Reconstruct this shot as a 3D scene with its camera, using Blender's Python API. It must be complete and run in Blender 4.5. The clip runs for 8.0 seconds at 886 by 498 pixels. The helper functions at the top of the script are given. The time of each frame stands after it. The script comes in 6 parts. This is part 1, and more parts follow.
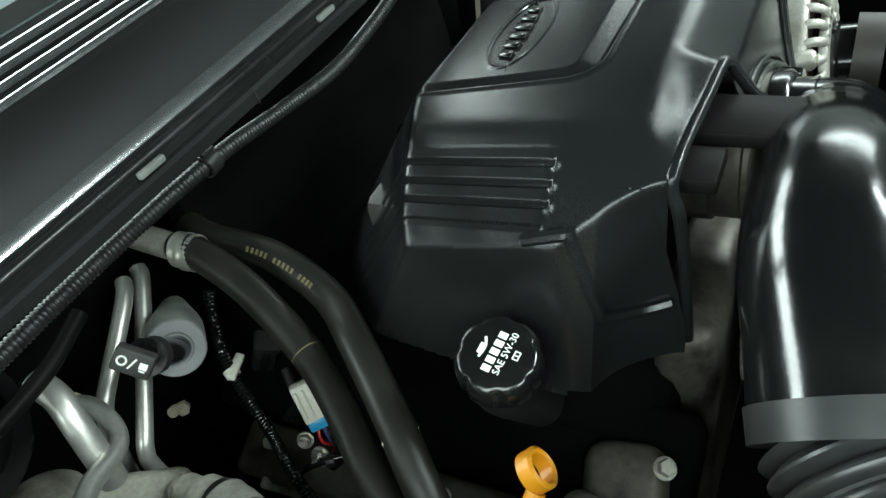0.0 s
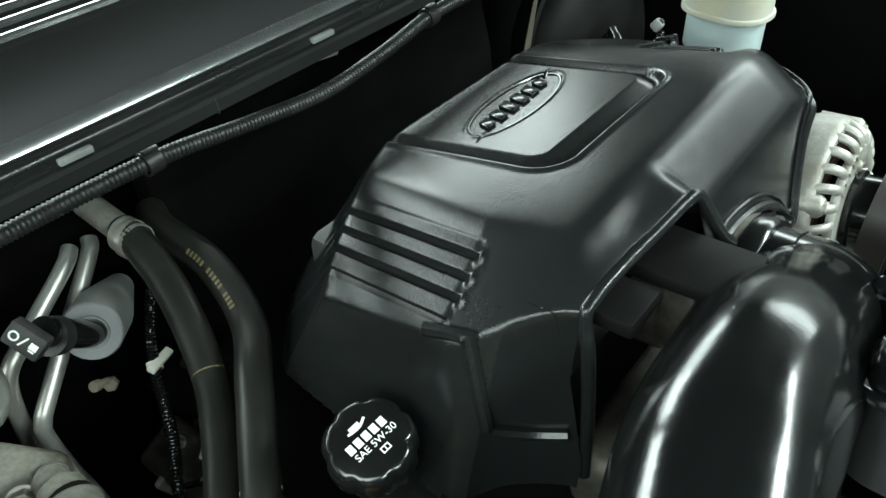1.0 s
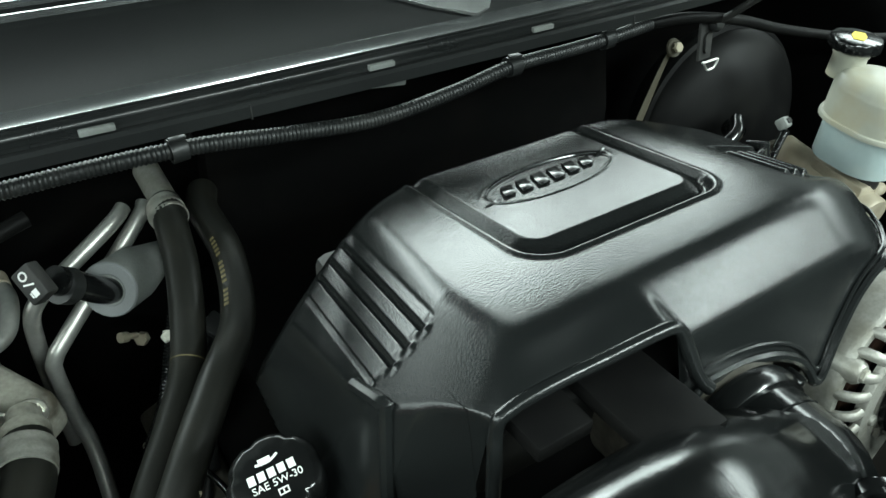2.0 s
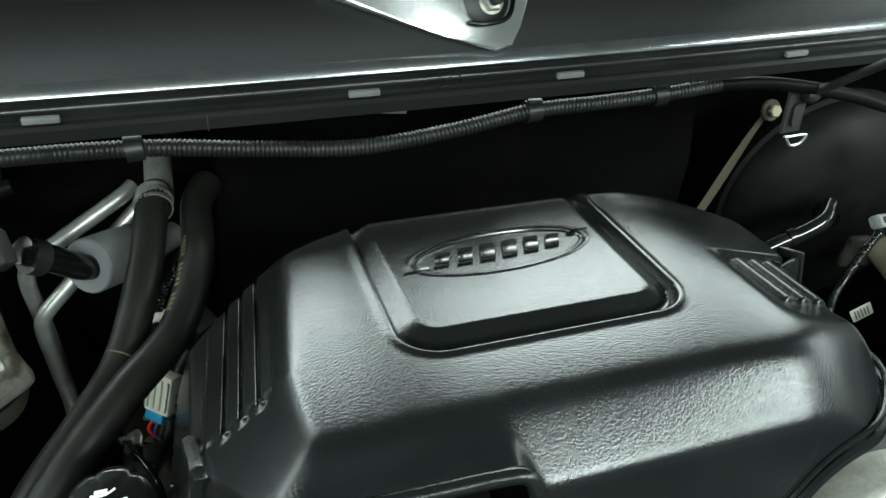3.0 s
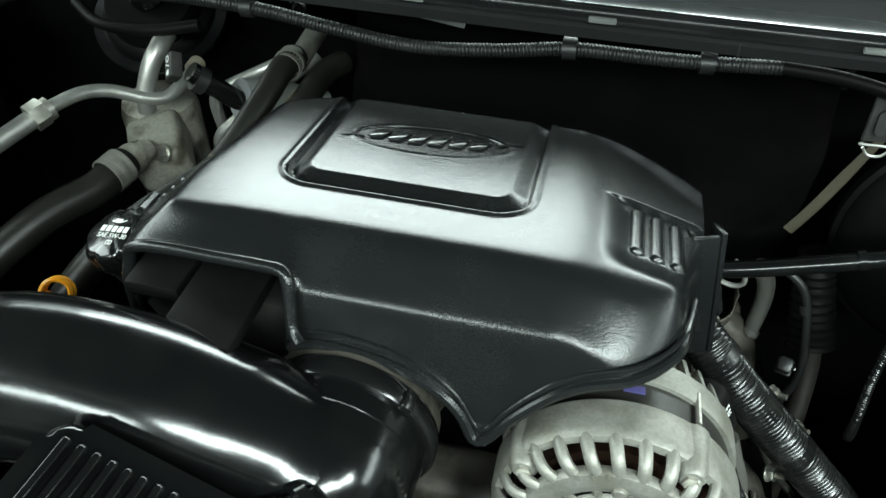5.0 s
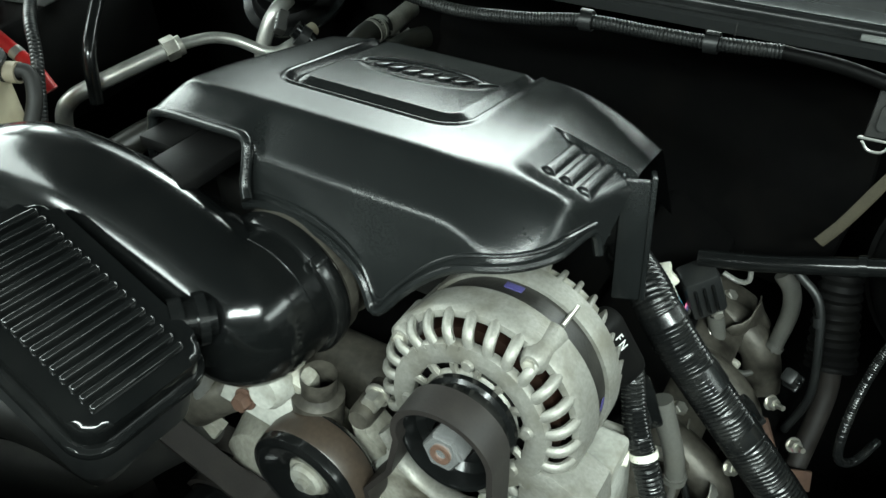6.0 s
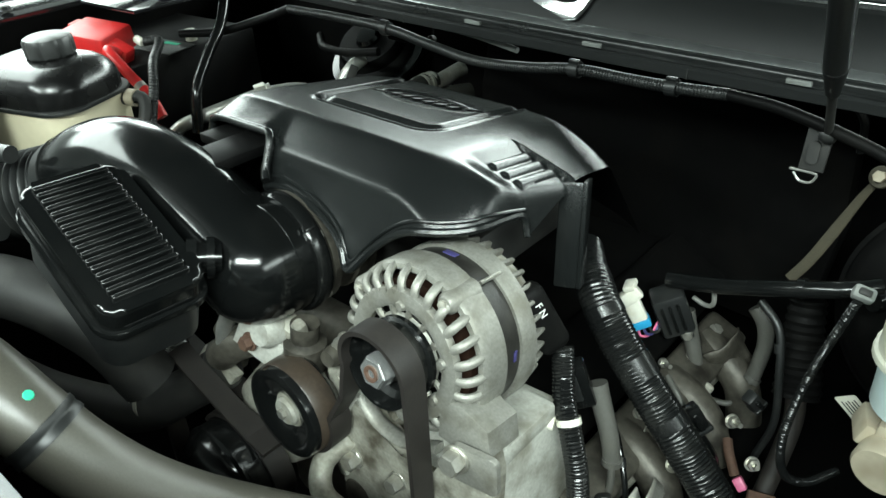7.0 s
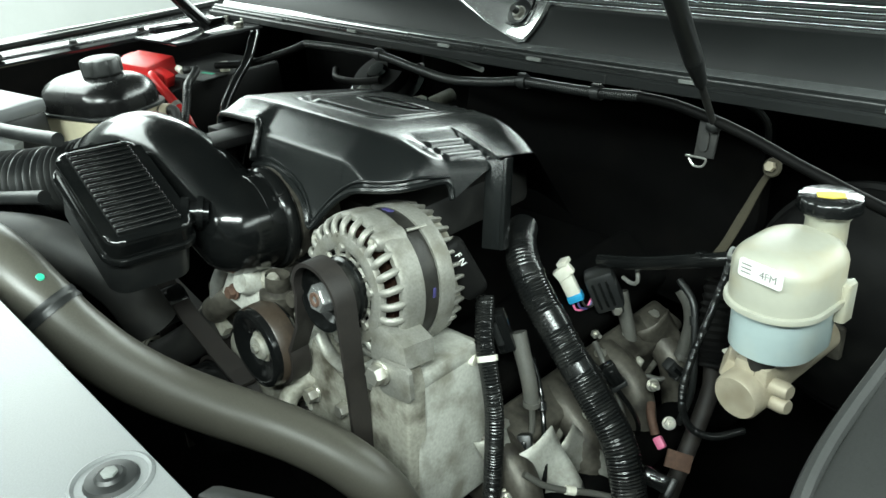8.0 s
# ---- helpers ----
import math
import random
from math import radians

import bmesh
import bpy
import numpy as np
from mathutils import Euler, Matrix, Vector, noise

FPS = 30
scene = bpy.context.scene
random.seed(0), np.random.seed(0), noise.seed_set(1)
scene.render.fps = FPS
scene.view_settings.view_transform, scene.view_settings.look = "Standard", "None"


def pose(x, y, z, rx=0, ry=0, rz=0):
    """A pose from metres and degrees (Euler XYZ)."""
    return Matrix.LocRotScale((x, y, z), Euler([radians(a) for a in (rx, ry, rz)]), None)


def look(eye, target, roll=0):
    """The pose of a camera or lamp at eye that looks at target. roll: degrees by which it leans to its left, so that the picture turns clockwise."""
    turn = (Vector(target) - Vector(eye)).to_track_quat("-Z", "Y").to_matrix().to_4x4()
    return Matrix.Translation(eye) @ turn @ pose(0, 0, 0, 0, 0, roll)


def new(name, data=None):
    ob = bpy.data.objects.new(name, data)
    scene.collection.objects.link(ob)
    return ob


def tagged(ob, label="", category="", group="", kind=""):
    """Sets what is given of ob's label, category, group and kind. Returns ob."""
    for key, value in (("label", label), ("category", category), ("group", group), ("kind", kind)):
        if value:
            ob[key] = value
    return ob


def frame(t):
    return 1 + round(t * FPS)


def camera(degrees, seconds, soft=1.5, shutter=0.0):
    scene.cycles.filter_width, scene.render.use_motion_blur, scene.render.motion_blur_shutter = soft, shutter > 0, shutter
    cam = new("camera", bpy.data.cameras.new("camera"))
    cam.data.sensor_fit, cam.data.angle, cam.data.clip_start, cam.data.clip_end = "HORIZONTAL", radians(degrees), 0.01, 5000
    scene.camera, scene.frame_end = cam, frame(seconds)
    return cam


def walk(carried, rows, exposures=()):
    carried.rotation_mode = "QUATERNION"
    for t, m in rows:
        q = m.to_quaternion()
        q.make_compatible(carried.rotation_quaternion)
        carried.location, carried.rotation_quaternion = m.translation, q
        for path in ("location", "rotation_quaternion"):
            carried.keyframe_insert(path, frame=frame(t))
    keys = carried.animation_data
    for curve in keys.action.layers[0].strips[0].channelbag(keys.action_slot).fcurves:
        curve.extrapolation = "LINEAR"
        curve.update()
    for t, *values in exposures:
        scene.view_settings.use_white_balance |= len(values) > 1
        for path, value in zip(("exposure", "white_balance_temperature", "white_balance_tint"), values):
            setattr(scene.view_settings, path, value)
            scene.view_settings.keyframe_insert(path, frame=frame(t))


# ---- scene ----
cam = camera(59.2, 8.0)
PATH = [
    (0, (-0.492, 0.079, 1.381), (0.781, 0.934, 0.097), -13.8),
    (0.5, (-0.442, 0.061, 1.385), (0.825, 0.948, 0.117), -8.2),
    (1, (-0.408, 0.031, 1.383), (0.798, 1.021, 0.132), -2.6),
    (1.5, (-0.373, 0.006, 1.381), (0.715, 1.149, 0.153), 1.1),
    (2, (-0.314, -0.017, 1.395), (0.629, 1.253, 0.172), 3.7),
    (3.5, (-0.083, -0.02, 1.423), (0.26, 1.433, 0.093), 4.7),
    (4, (-0.024, -0.035, 1.444), (0.113, 1.402, 0.06), 3.2),
    (4.5, (0.033, -0.081, 1.458), (-0.036, 1.34, 0.053), 2.0),
    (5, (0.109, -0.129, 1.441), (-0.215, 1.273, 0.052), 0.6),
    (6.5, (0.406, -0.187, 1.398), (-0.611, 1.068, 0.219), -3.1),
    (7, (0.497, -0.218, 1.397), (-0.669, 1.015, 0.339), -3.8),
    (7.5, (0.602, -0.251, 1.386), (-0.672, 0.957, 0.427), -4.4),
    (8, (0.69, -0.263, 1.37), (-0.641, 0.933, 0.478), -4.4),
]
EXPOSURE = [(0, 0.25, 6500, 10), (1, 0.28, 6500, 10), (1.5, 0.15, 6500, 10), (2.5, 0.05, 6500, 10), (4, -0.15, 6500, 10), (5, 0.0, 6500, 10), (6.5, 0.08, 6620, 10), (8, 0.04, 6620, 10)]
walk(cam, [(t, look(e, g, r)) for t, e, g, r in PATH], EXPOSURE)

# ---- light ----
world = bpy.data.worlds.new("world")
scene.world = world
world.use_nodes = True
world.node_tree.nodes["Background"].inputs["Color"].default_value = (0.80, 0.86, 0.84, 1)
world.node_tree.nodes["Background"].inputs["Strength"].default_value = 0.03


def area_lamp(name, at, target, sx, sy, power, colour=(0.85, 1.0, 0.965)):
    data = bpy.data.lights.new(name, "AREA")
    data.shape, data.size, data.size_y, data.energy, data.color = "RECTANGLE", sx, sy, power, colour
    ob = new(name, data)
    ob.matrix_world = look(at, target)
    return ob


for x, z, sx, sy, power in ((-3.7, 3.05, 1.6, 1.3, 40), (-1.0, 2.92, 3.3, 1.2, 262), (2.1, 3.0, 2.0, 1.5, 175)):
    area_lamp("ceiling_light", (x, 4.6, z), (x + 0.05, 3.9, z - 1.0), sx, sy, power)
area_lamp("tube_light", (1.7, -1.85, 3.25), (0.2, 0.0, 1.0), 2.6, 0.45, 255)
area_lamp("tube_light", (-1.0, -3.0, 3.15), (-0.2, 0.0, 1.0), 2.4, 0.4, 100)
area_lamp("tube_light", (3.6, 0.5, 2.6), (0.2, 0.1, 0.95), 3.2, 0.5, 55)
area_lamp("tube_light", (-4.0, -0.4, 3.5), (-3.0, -0.4, 0.0), 3.6, 3.6, 440)
area_lamp("wall_light", (-6.6, 2.5, 2.75), (0.0, 1.2, 1.3), 4.4, 1.6, 230)
area_lamp("wall_light", (4.2, 4.6, 2.85), (0.2, 0.3, 1.2), 2.2, 1.3, 95)

# ---- materials ----
def material(name, colour, rough=0.5, metal=0.0, grain=0.0, scale=400.0, bump=0.0, dirt=None, dirt_amount=0.0,
             dirt_scale=30.0, coat=0.0, wear=0.0, spec=0.5, vary=0.08, swell=0.0):
    """A surface with fine grain, blotches of dirt and a little relief."""
    m = bpy.data.materials.new(name)
    m.use_nodes = True
    n, l = m.node_tree.nodes, m.node_tree.links
    b = n["Principled BSDF"]
    b.inputs["Roughness"].default_value = rough
    b.inputs["Metallic"].default_value = metal
    b.inputs["Specular IOR Level"].default_value = spec
    b.inputs["Coat Weight"].default_value = coat
    b.inputs["Coat Roughness"].default_value = 0.1
    co = n.new("ShaderNodeTexCoord")
    fine = n.new("ShaderNodeTexNoise")
    fine.inputs["Scale"].default_value, fine.inputs["Detail"].default_value = scale, 4
    broad = n.new("ShaderNodeTexNoise")
    broad.inputs["Scale"].default_value, broad.inputs["Detail"].default_value = dirt_scale, 6
    for t in (fine, broad):
        l.new(co.outputs["Object"], t.inputs["Vector"])
    dark = [c * (1 - grain) for c in colour]
    light = [min(1, c * (1 + grain)) for c in colour]
    mix = n.new("ShaderNodeMix")
    mix.data_type = "RGBA"
    mix.inputs["A"].default_value, mix.inputs["B"].default_value = (*dark, 1), (*light, 1)
    l.new(fine.outputs["Fac"], mix.inputs["Factor"])
    ramp = n.new("ShaderNodeMapRange")
    ramp.inputs["From Min"].default_value, ramp.inputs["From Max"].default_value = 0.48, 0.68
    ramp.inputs["To Max"].default_value = dirt_amount
    l.new(broad.outputs["Fac"], ramp.inputs["Value"])
    over = n.new("ShaderNodeMix")
    over.data_type = "RGBA"
    over.inputs["B"].default_value = (*(dirt or colour), 1)
    l.new(ramp.outputs["Result"], over.inputs["Factor"])
    l.new(mix.outputs["Result"], over.inputs["A"])
    l.new(over.outputs["Result"], b.inputs["Base Color"])
    rr = n.new("ShaderNodeMapRange")
    rr.inputs["To Min"].default_value, rr.inputs["To Max"].default_value = max(0.03, rough - vary - wear), min(1, rough + vary + wear)
    l.new(broad.outputs["Fac"], rr.inputs["Value"])
    l.new(rr.outputs["Result"], b.inputs["Roughness"])
    if bump:
        bp = n.new("ShaderNodeBump")
        bp.inputs["Strength"].default_value, bp.inputs["Distance"].default_value = bump, 0.0004
        l.new(fine.outputs["Fac"], bp.inputs["Height"])
        l.new(bp.outputs["Normal"], b.inputs["Normal"])
        if swell:
            soft = n.new("ShaderNodeBump")
            soft.inputs["Strength"].default_value, soft.inputs["Distance"].default_value = swell, 0.004
            slow = n.new("ShaderNodeTexNoise")
            slow.inputs["Scale"].default_value, slow.inputs["Detail"].default_value = 22, 2
            l.new(co.outputs["Object"], slow.inputs["Vector"])
            l.new(slow.outputs["Fac"], soft.inputs["Height"])
            l.new(soft.outputs["Normal"], bp.inputs["Normal"])
    return m


DUCT = material("moulded_shiny_plastic", (0.004, 0.0045, 0.0045), 0.15, grain=0.2, scale=400, bump=0.1, dirt=(0.014, 0.014, 0.013), dirt_amount=0.15, dirt_scale=25, wear=0.03, vary=0.03, swell=0.12)
COVER = material("textured_black_plastic", (0.008, 0.009, 0.009), 0.21, grain=0.3, scale=800, bump=0.34, vary=0.02, dirt=(0.03, 0.034, 0.032), dirt_amount=0.1, dirt_scale=14, spec=0.36)
GLOSS = material("shiny_black_plastic", (0.005, 0.0055, 0.0055), 0.15, grain=0.2, scale=250, bump=0.08, dirt=(0.03, 0.03, 0.028), dirt_amount=0.15, dirt_scale=25, wear=0.06)
SATIN = material("satin_black_plastic", (0.012, 0.013, 0.013), 0.4, grain=0.3, scale=300, bump=0.1, dirt=(0.04, 0.04, 0.036), dirt_amount=0.25, dirt_scale=30)
DULL = material("dull_black_rubber", (0.014, 0.014, 0.013), 0.62, grain=0.3, scale=500, bump=0.15, dirt=(0.05, 0.048, 0.042), dirt_amount=0.35, dirt_scale=40)
HOSE = material("dusty_rubber_hose", (0.008, 0.0082, 0.0066), 0.42, grain=0.3, scale=700, bump=0.2, dirt=(0.018, 0.017, 0.013), dirt_amount=0.5, dirt_scale=35, spec=0.35)
GREYHOSE = material("grey_rubber_hose", (0.07, 0.066, 0.054), 0.36, grain=0.2, scale=600, bump=0.14, dirt=(0.09, 0.086, 0.07), dirt_amount=0.25, dirt_scale=14, vary=0.04)
BLACKPAINT = material("black_body_paint", (0.008, 0.008, 0.009), 0.16, grain=0.1, scale=200, dirt=(0.03, 0.03, 0.03), dirt_amount=0.2, dirt_scale=12, coat=0.4)
# Blacker than real paint or metal: the bay's deep shade is in this colour.
VOID = material("grimy_shade_black", (0.002, 0.002, 0.002), 0.9, spec=0.04, grain=0.4, scale=120, bump=0.3, dirt=(0.0045, 0.004, 0.0035), dirt_amount=0.5, dirt_scale=15)
COWL = material("matte_dark_grey_plastic", (0.0115, 0.0127, 0.0127), 0.5, grain=0.25, scale=1200, bump=0.3, dirt=(0.022, 0.024, 0.023), dirt_amount=0.3, dirt_scale=6, spec=0.3)
SEAL = material("rubber_seal", (0.012, 0.013, 0.013), 0.3, grain=0.2, scale=500, bump=0.06, dirt=(0.05, 0.05, 0.05), dirt_amount=0.2, dirt_scale=20)
# Silver metal that paints the cowl's bright reflections onto its edges.
EDGE = material("silver_highlight", (0.25, 0.262, 0.262), 0.22, 0.7, grain=0.2, scale=90, bump=0.12, dirt=(0.05, 0.05, 0.05), dirt_amount=0.3, dirt_scale=50, coat=1.0, spec=1.0)
ALLOY = material("cast_aluminium", (0.27, 0.266, 0.238), 0.5, 0.5, grain=0.3, scale=420, bump=0.8, dirt=(0.15, 0.14, 0.11), dirt_amount=0.7, dirt_scale=45)
OLDALLOY = material("stained_aluminium", (0.34, 0.33, 0.28), 0.55, 0.3, grain=0.4, scale=260, bump=0.9, dirt=(0.07, 0.06, 0.042), dirt_amount=0.95, dirt_scale=30)
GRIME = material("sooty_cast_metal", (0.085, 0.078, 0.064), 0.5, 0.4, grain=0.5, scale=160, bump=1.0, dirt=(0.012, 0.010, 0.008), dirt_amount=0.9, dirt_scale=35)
PALEALLOY = material("pale_cast_aluminium", (0.43, 0.43, 0.39), 0.6, 0.2, grain=0.3, scale=300, bump=0.9, dirt=(0.16, 0.15, 0.115), dirt_amount=0.8, dirt_scale=26)
STEEL = material("zinc_plated_steel", (0.5, 0.49, 0.44), 0.35, 0.8, grain=0.2, scale=300, bump=0.1, dirt=(0.22, 0.19, 0.13), dirt_amount=0.4, dirt_scale=60)
TUBEALLOY = material("bare_aluminium_tube", (0.46, 0.46, 0.43), 0.38, 0.75, grain=0.15, scale=260, dirt=(0.2, 0.19, 0.16), dirt_amount=0.4, dirt_scale=40)
CHROME = material("bright_metal", (0.72, 0.73, 0.72), 0.2, 0.85, grain=0.05, scale=200)
RUST = material("rusty_steel", (0.095, 0.052, 0.035), 0.75, 0.2, grain=0.4, scale=260, bump=0.4, dirt=(0.07, 0.04, 0.03), dirt_amount=0.6, dirt_scale=40)
COPPER = material("copper_winding", (0.035, 0.018, 0.012), 0.4, 0.6, grain=0.3, scale=500)
CREAM = material("yellowed_translucent_plastic", (0.62, 0.56, 0.4), 0.42, grain=0.06, scale=120, dirt=(0.33, 0.24, 0.12), dirt_amount=0.5, dirt_scale=16)
MILKY = material("milky_white_plastic", (0.36, 0.36, 0.30), 0.4, grain=0.05, scale=150, dirt=(0.36, 0.31, 0.2), dirt_amount=0.6, dirt_scale=22)
BLUISH = material("fluid_filled_plastic", (0.36, 0.44, 0.44), 0.35, grain=0.05, scale=150, dirt=(0.5, 0.5, 0.42), dirt_amount=0.3, dirt_scale=22)
TAN = material("tan_cast_metal", (0.42, 0.37, 0.28), 0.5, 0.2, grain=0.15, scale=240, bump=0.3, dirt=(0.2, 0.16, 0.1), dirt_amount=0.5, dirt_scale=30)
RED = material("red_plastic", (0.6, 0.02, 0.02), 0.35, grain=0.1, scale=200, dirt=(0.3, 0.02, 0.02), dirt_amount=0.3)
YELLOW = material("orange_yellow_plastic", (0.75, 0.3, 0.012), 0.35, grain=0.08, scale=200, dirt=(0.4, 0.17, 0.01), dirt_amount=0.3)
WHITE = material("white_plastic", (0.72, 0.71, 0.62), 0.45, grain=0.08, scale=200, dirt=(0.45, 0.4, 0.28), dirt_amount=0.3, dirt_scale=60)
INK = material("white_ink", (0.75, 0.76, 0.74), 0.5, grain=0.1, scale=400)
GOLDINK = material("faded_yellow_ink", (0.11, 0.09, 0.04), 0.6, grain=0.3, scale=400)
FAINT = material("faded_black_ink", (0.2, 0.2, 0.19), 0.6, grain=0.4, scale=900, dirt=(0.5, 0.5, 0.48), dirt_amount=0.5, dirt_scale=300)
DARKINK = material("black_ink", (0.02, 0.02, 0.02), 0.5)
FOAM = material("grey_foam", (0.2, 0.21, 0.2), 0.85, grain=0.2, scale=600, bump=0.4, dirt=(0.12, 0.12, 0.11), dirt_amount=0.4, dirt_scale=30)
GREYPANEL = material("grey_moulded_plastic", (0.17, 0.177, 0.18), 0.36, grain=0.15, scale=900, bump=0.3, dirt=(0.18, 0.185, 0.18), dirt_amount=0.4, dirt_scale=9)
SLEEVE = material("corrugated_loom_plastic", (0.006, 0.0065, 0.0065), 0.24, grain=0.2, scale=350, bump=0.15, dirt=(0.03, 0.03, 0.027), dirt_amount=0.3, dirt_scale=40, wear=0.06)
BLUE = material("blue_plastic", (0.02, 0.3, 0.55), 0.4, grain=0.1)
PURPLE = material("purple_plastic", (0.05, 0.045, 0.15), 0.5, grain=0.1)
PINK = material("pink_plastic", (0.7, 0.16, 0.3), 0.4, grain=0.1)
GREEN = material("green_paint_mark", (0.03, 0.5, 0.3), 0.5, grain=0.1)
LID = material("worn_satin_plastic", (0.006, 0.006, 0.006), 0.26, grain=0.3, scale=250, bump=0.15, dirt=(0.016, 0.016, 0.014), dirt_amount=0.4, dirt_scale=28, wear=0.08, swell=0.25)
LEAD = material("grey_ignition_rubber", (0.075, 0.074, 0.066), 0.5, grain=0.2, scale=500, bump=0.15, dirt=(0.1, 0.095, 0.08), dirt_amount=0.4, dirt_scale=50)
RUNNER = material("dark_moulded_plastic", (0.004, 0.004, 0.004), 0.5, spec=0.08, grain=0.3, scale=400, bump=0.2, dirt=(0.009, 0.009, 0.008), dirt_amount=0.4, dirt_scale=30)
STRAP = material("dusty_braid", (0.042, 0.036, 0.022), 0.7, grain=0.4, scale=900, bump=0.6, dirt=(0.05, 0.042, 0.025), dirt_amount=0.6, dirt_scale=60)
CORNER = material("dark_grey_plastic", (0.035, 0.036, 0.035), 0.4, grain=0.15, scale=700, bump=0.25, dirt=(0.06, 0.06, 0.058), dirt_amount=0.4, dirt_scale=12)
LAMINATE = material("laminated_steel", (0.022, 0.021, 0.019), 0.4, 0.3, grain=0.4, scale=500, bump=0.4, dirt=(0.05, 0.047, 0.04), dirt_amount=0.5, dirt_scale=40)
BELT = material("rubber_belt", (0.017, 0.0145, 0.013), 0.55, grain=0.3, scale=500, bump=0.2, dirt=(0.032, 0.027, 0.022), dirt_amount=0.4, dirt_scale=60)
WALL = material("grey_workshop_wall", (0.27, 0.285, 0.28), 0.8, grain=0.05, scale=30, bump=0.1, dirt=(0.28, 0.29, 0.28), dirt_amount=0.3, dirt_scale=1.5)
WHITEWALL = material("white_painted_wall", (0.5, 0.51, 0.5), 0.7, grain=0.03, scale=30, bump=0.1, dirt=(0.42, 0.43, 0.42), dirt_amount=0.3, dirt_scale=1.5)
CONCRETE = material("sealed_concrete", (0.3, 0.3, 0.29), 0.5, grain=0.15, scale=60, bump=0.2, dirt=(0.2, 0.2, 0.19), dirt_amount=0.5, dirt_scale=2)


# ---- mesh helpers ----
def part(name, bm, mat, parent=None, label="", smooth=True):
    """Links a bmesh as one mesh object under a thing or a part."""
    bmesh.ops.recalc_face_normals(bm, faces=bm.faces)
    me = bpy.data.meshes.new(name)
    bm.to_mesh(me)
    bm.free()
    me.materials.append(mat)
    if smooth:
        for p in me.polygons:
            p.use_smooth = True
        me.set_sharp_from_angle(angle=radians(38))
    ob = new(name, me)
    if parent is not None:
        ob.parent = parent
        ob.matrix_parent_inverse = parent.matrix_world.inverted()
    return tagged(ob, label)


def thing(name, at, label, category, group="", kind=""):
    """An empty at a thing's base, which carries its parts."""
    ob = new(name)
    ob.empty_display_size = 0.02
    ob.matrix_world = Matrix.Translation(at)
    ob.matrix_basis = Matrix.Translation(at)
    bpy.context.view_layer.update()
    return tagged(ob, label, category, group, kind)


def spline(points, step=0.004):
    """Points at even steps on a smooth line through the given ones."""
    p = [np.array(q, float) for q in points]
    p = [2 * p[0] - p[1]] + p + [2 * p[-1] - p[-2]]
    out = []
    for i in range(1, len(p) - 2):
        n = max(2, int(np.linalg.norm(p[i + 1] - p[i]) / step))
        for k in range(n):
            s = k / n
            out.append(0.5 * (2 * p[i] + (p[i + 1] - p[i - 1]) * s + (2 * p[i - 1] - 5 * p[i] + 4 * p[i + 1] - p[i + 2]) * s * s
                              + (3 * p[i] - p[i - 1] - 3 * p[i + 1] + p[i + 2]) * s ** 3))
    out.append(p[-2])
    return out


def sweep(points, radius, seg=14, step=0.004, bm=None, flat=1.0, up=None, closed_ends=True):
    """A round (or flattened) tube along a smooth line; radius may be a function of the way 0..1 and of the metres gone."""
    bm = bm or bmesh.new()
    line = spline(points, step)
    gone = [0.0]
    for a, b in zip(line, line[1:]):
        gone.append(gone[-1] + np.linalg.norm(b - a))
    rings, side = [], None
    for i, q in enumerate(line):
        d = line[min(i + 1, len(line) - 1)] - line[max(i - 1, 0)]
        d = d / (np.linalg.norm(d) + 1e-9)
        if side is None:
            ref = np.array(up if up is not None else ((0, 0, 1) if abs(d[2]) < 0.9 else (1, 0, 0)), float)
            side = np.cross(d, ref)
        side = side - d * (side @ d)
        side /= np.linalg.norm(side)
        top = np.cross(side, d)
        r = radius(gone[i] / gone[-1], gone[i]) if callable(radius) else radius
        rings.append([bm.verts.new(q + side * (r * math.cos(2 * math.pi * k / seg)) + top * (r * flat * math.sin(2 * math.pi * k / seg))) for k in range(seg)])
    for a, b in zip(rings, rings[1:]):
        for k in range(seg):
            bm.faces.new((a[k], a[(k + 1) % seg], b[(k + 1) % seg], b[k]))
    if closed_ends:
        bm.faces.new(rings[0][::-1])
        bm.faces.new(rings[-1])
    return bm


def corrugated(r, pitch, depth):
    """A radius for sweep() that rises and falls like split conduit."""
    return lambda s, d: r + depth * (0.5 + 0.5 * math.cos(2 * math.pi * d / pitch)) ** 0.6


def lathe(profile, at=(0, 0, 0), axis=(0, 0, 1), seg=32, bm=None, wave=None):
    """A turned body from (radius, height) pairs about an axis; wave changes the radius with the angle."""
    bm = bm or bmesh.new()
    turn = Vector(axis).to_track_quat("Z", "Y").to_matrix()
    rings = []
    for r, h in profile:
        if r < 1e-6:
            rings.append([bm.verts.new(Vector(at) + turn @ Vector((0, 0, h)))])
            continue
        rings.append([])
        for k in range(seg):
            a = 2 * math.pi * k / seg
            q = r * (wave(a, h) if wave else 1)
            rings[-1].append(bm.verts.new(Vector(at) + turn @ Vector((q * math.cos(a), q * math.sin(a), h))))
    for a, b in zip(rings, rings[1:]):
        for k in range(seg):
            j = (k + 1) % seg
            if len(a) == 1 and len(b) > 1:
                bm.faces.new((a[0], b[j], b[k]))
            elif len(b) == 1 and len(a) > 1:
                bm.faces.new((a[k], a[j], b[0]))
            elif len(a) > 1:
                bm.faces.new((a[k], a[j], b[j], b[k]))
    return bm


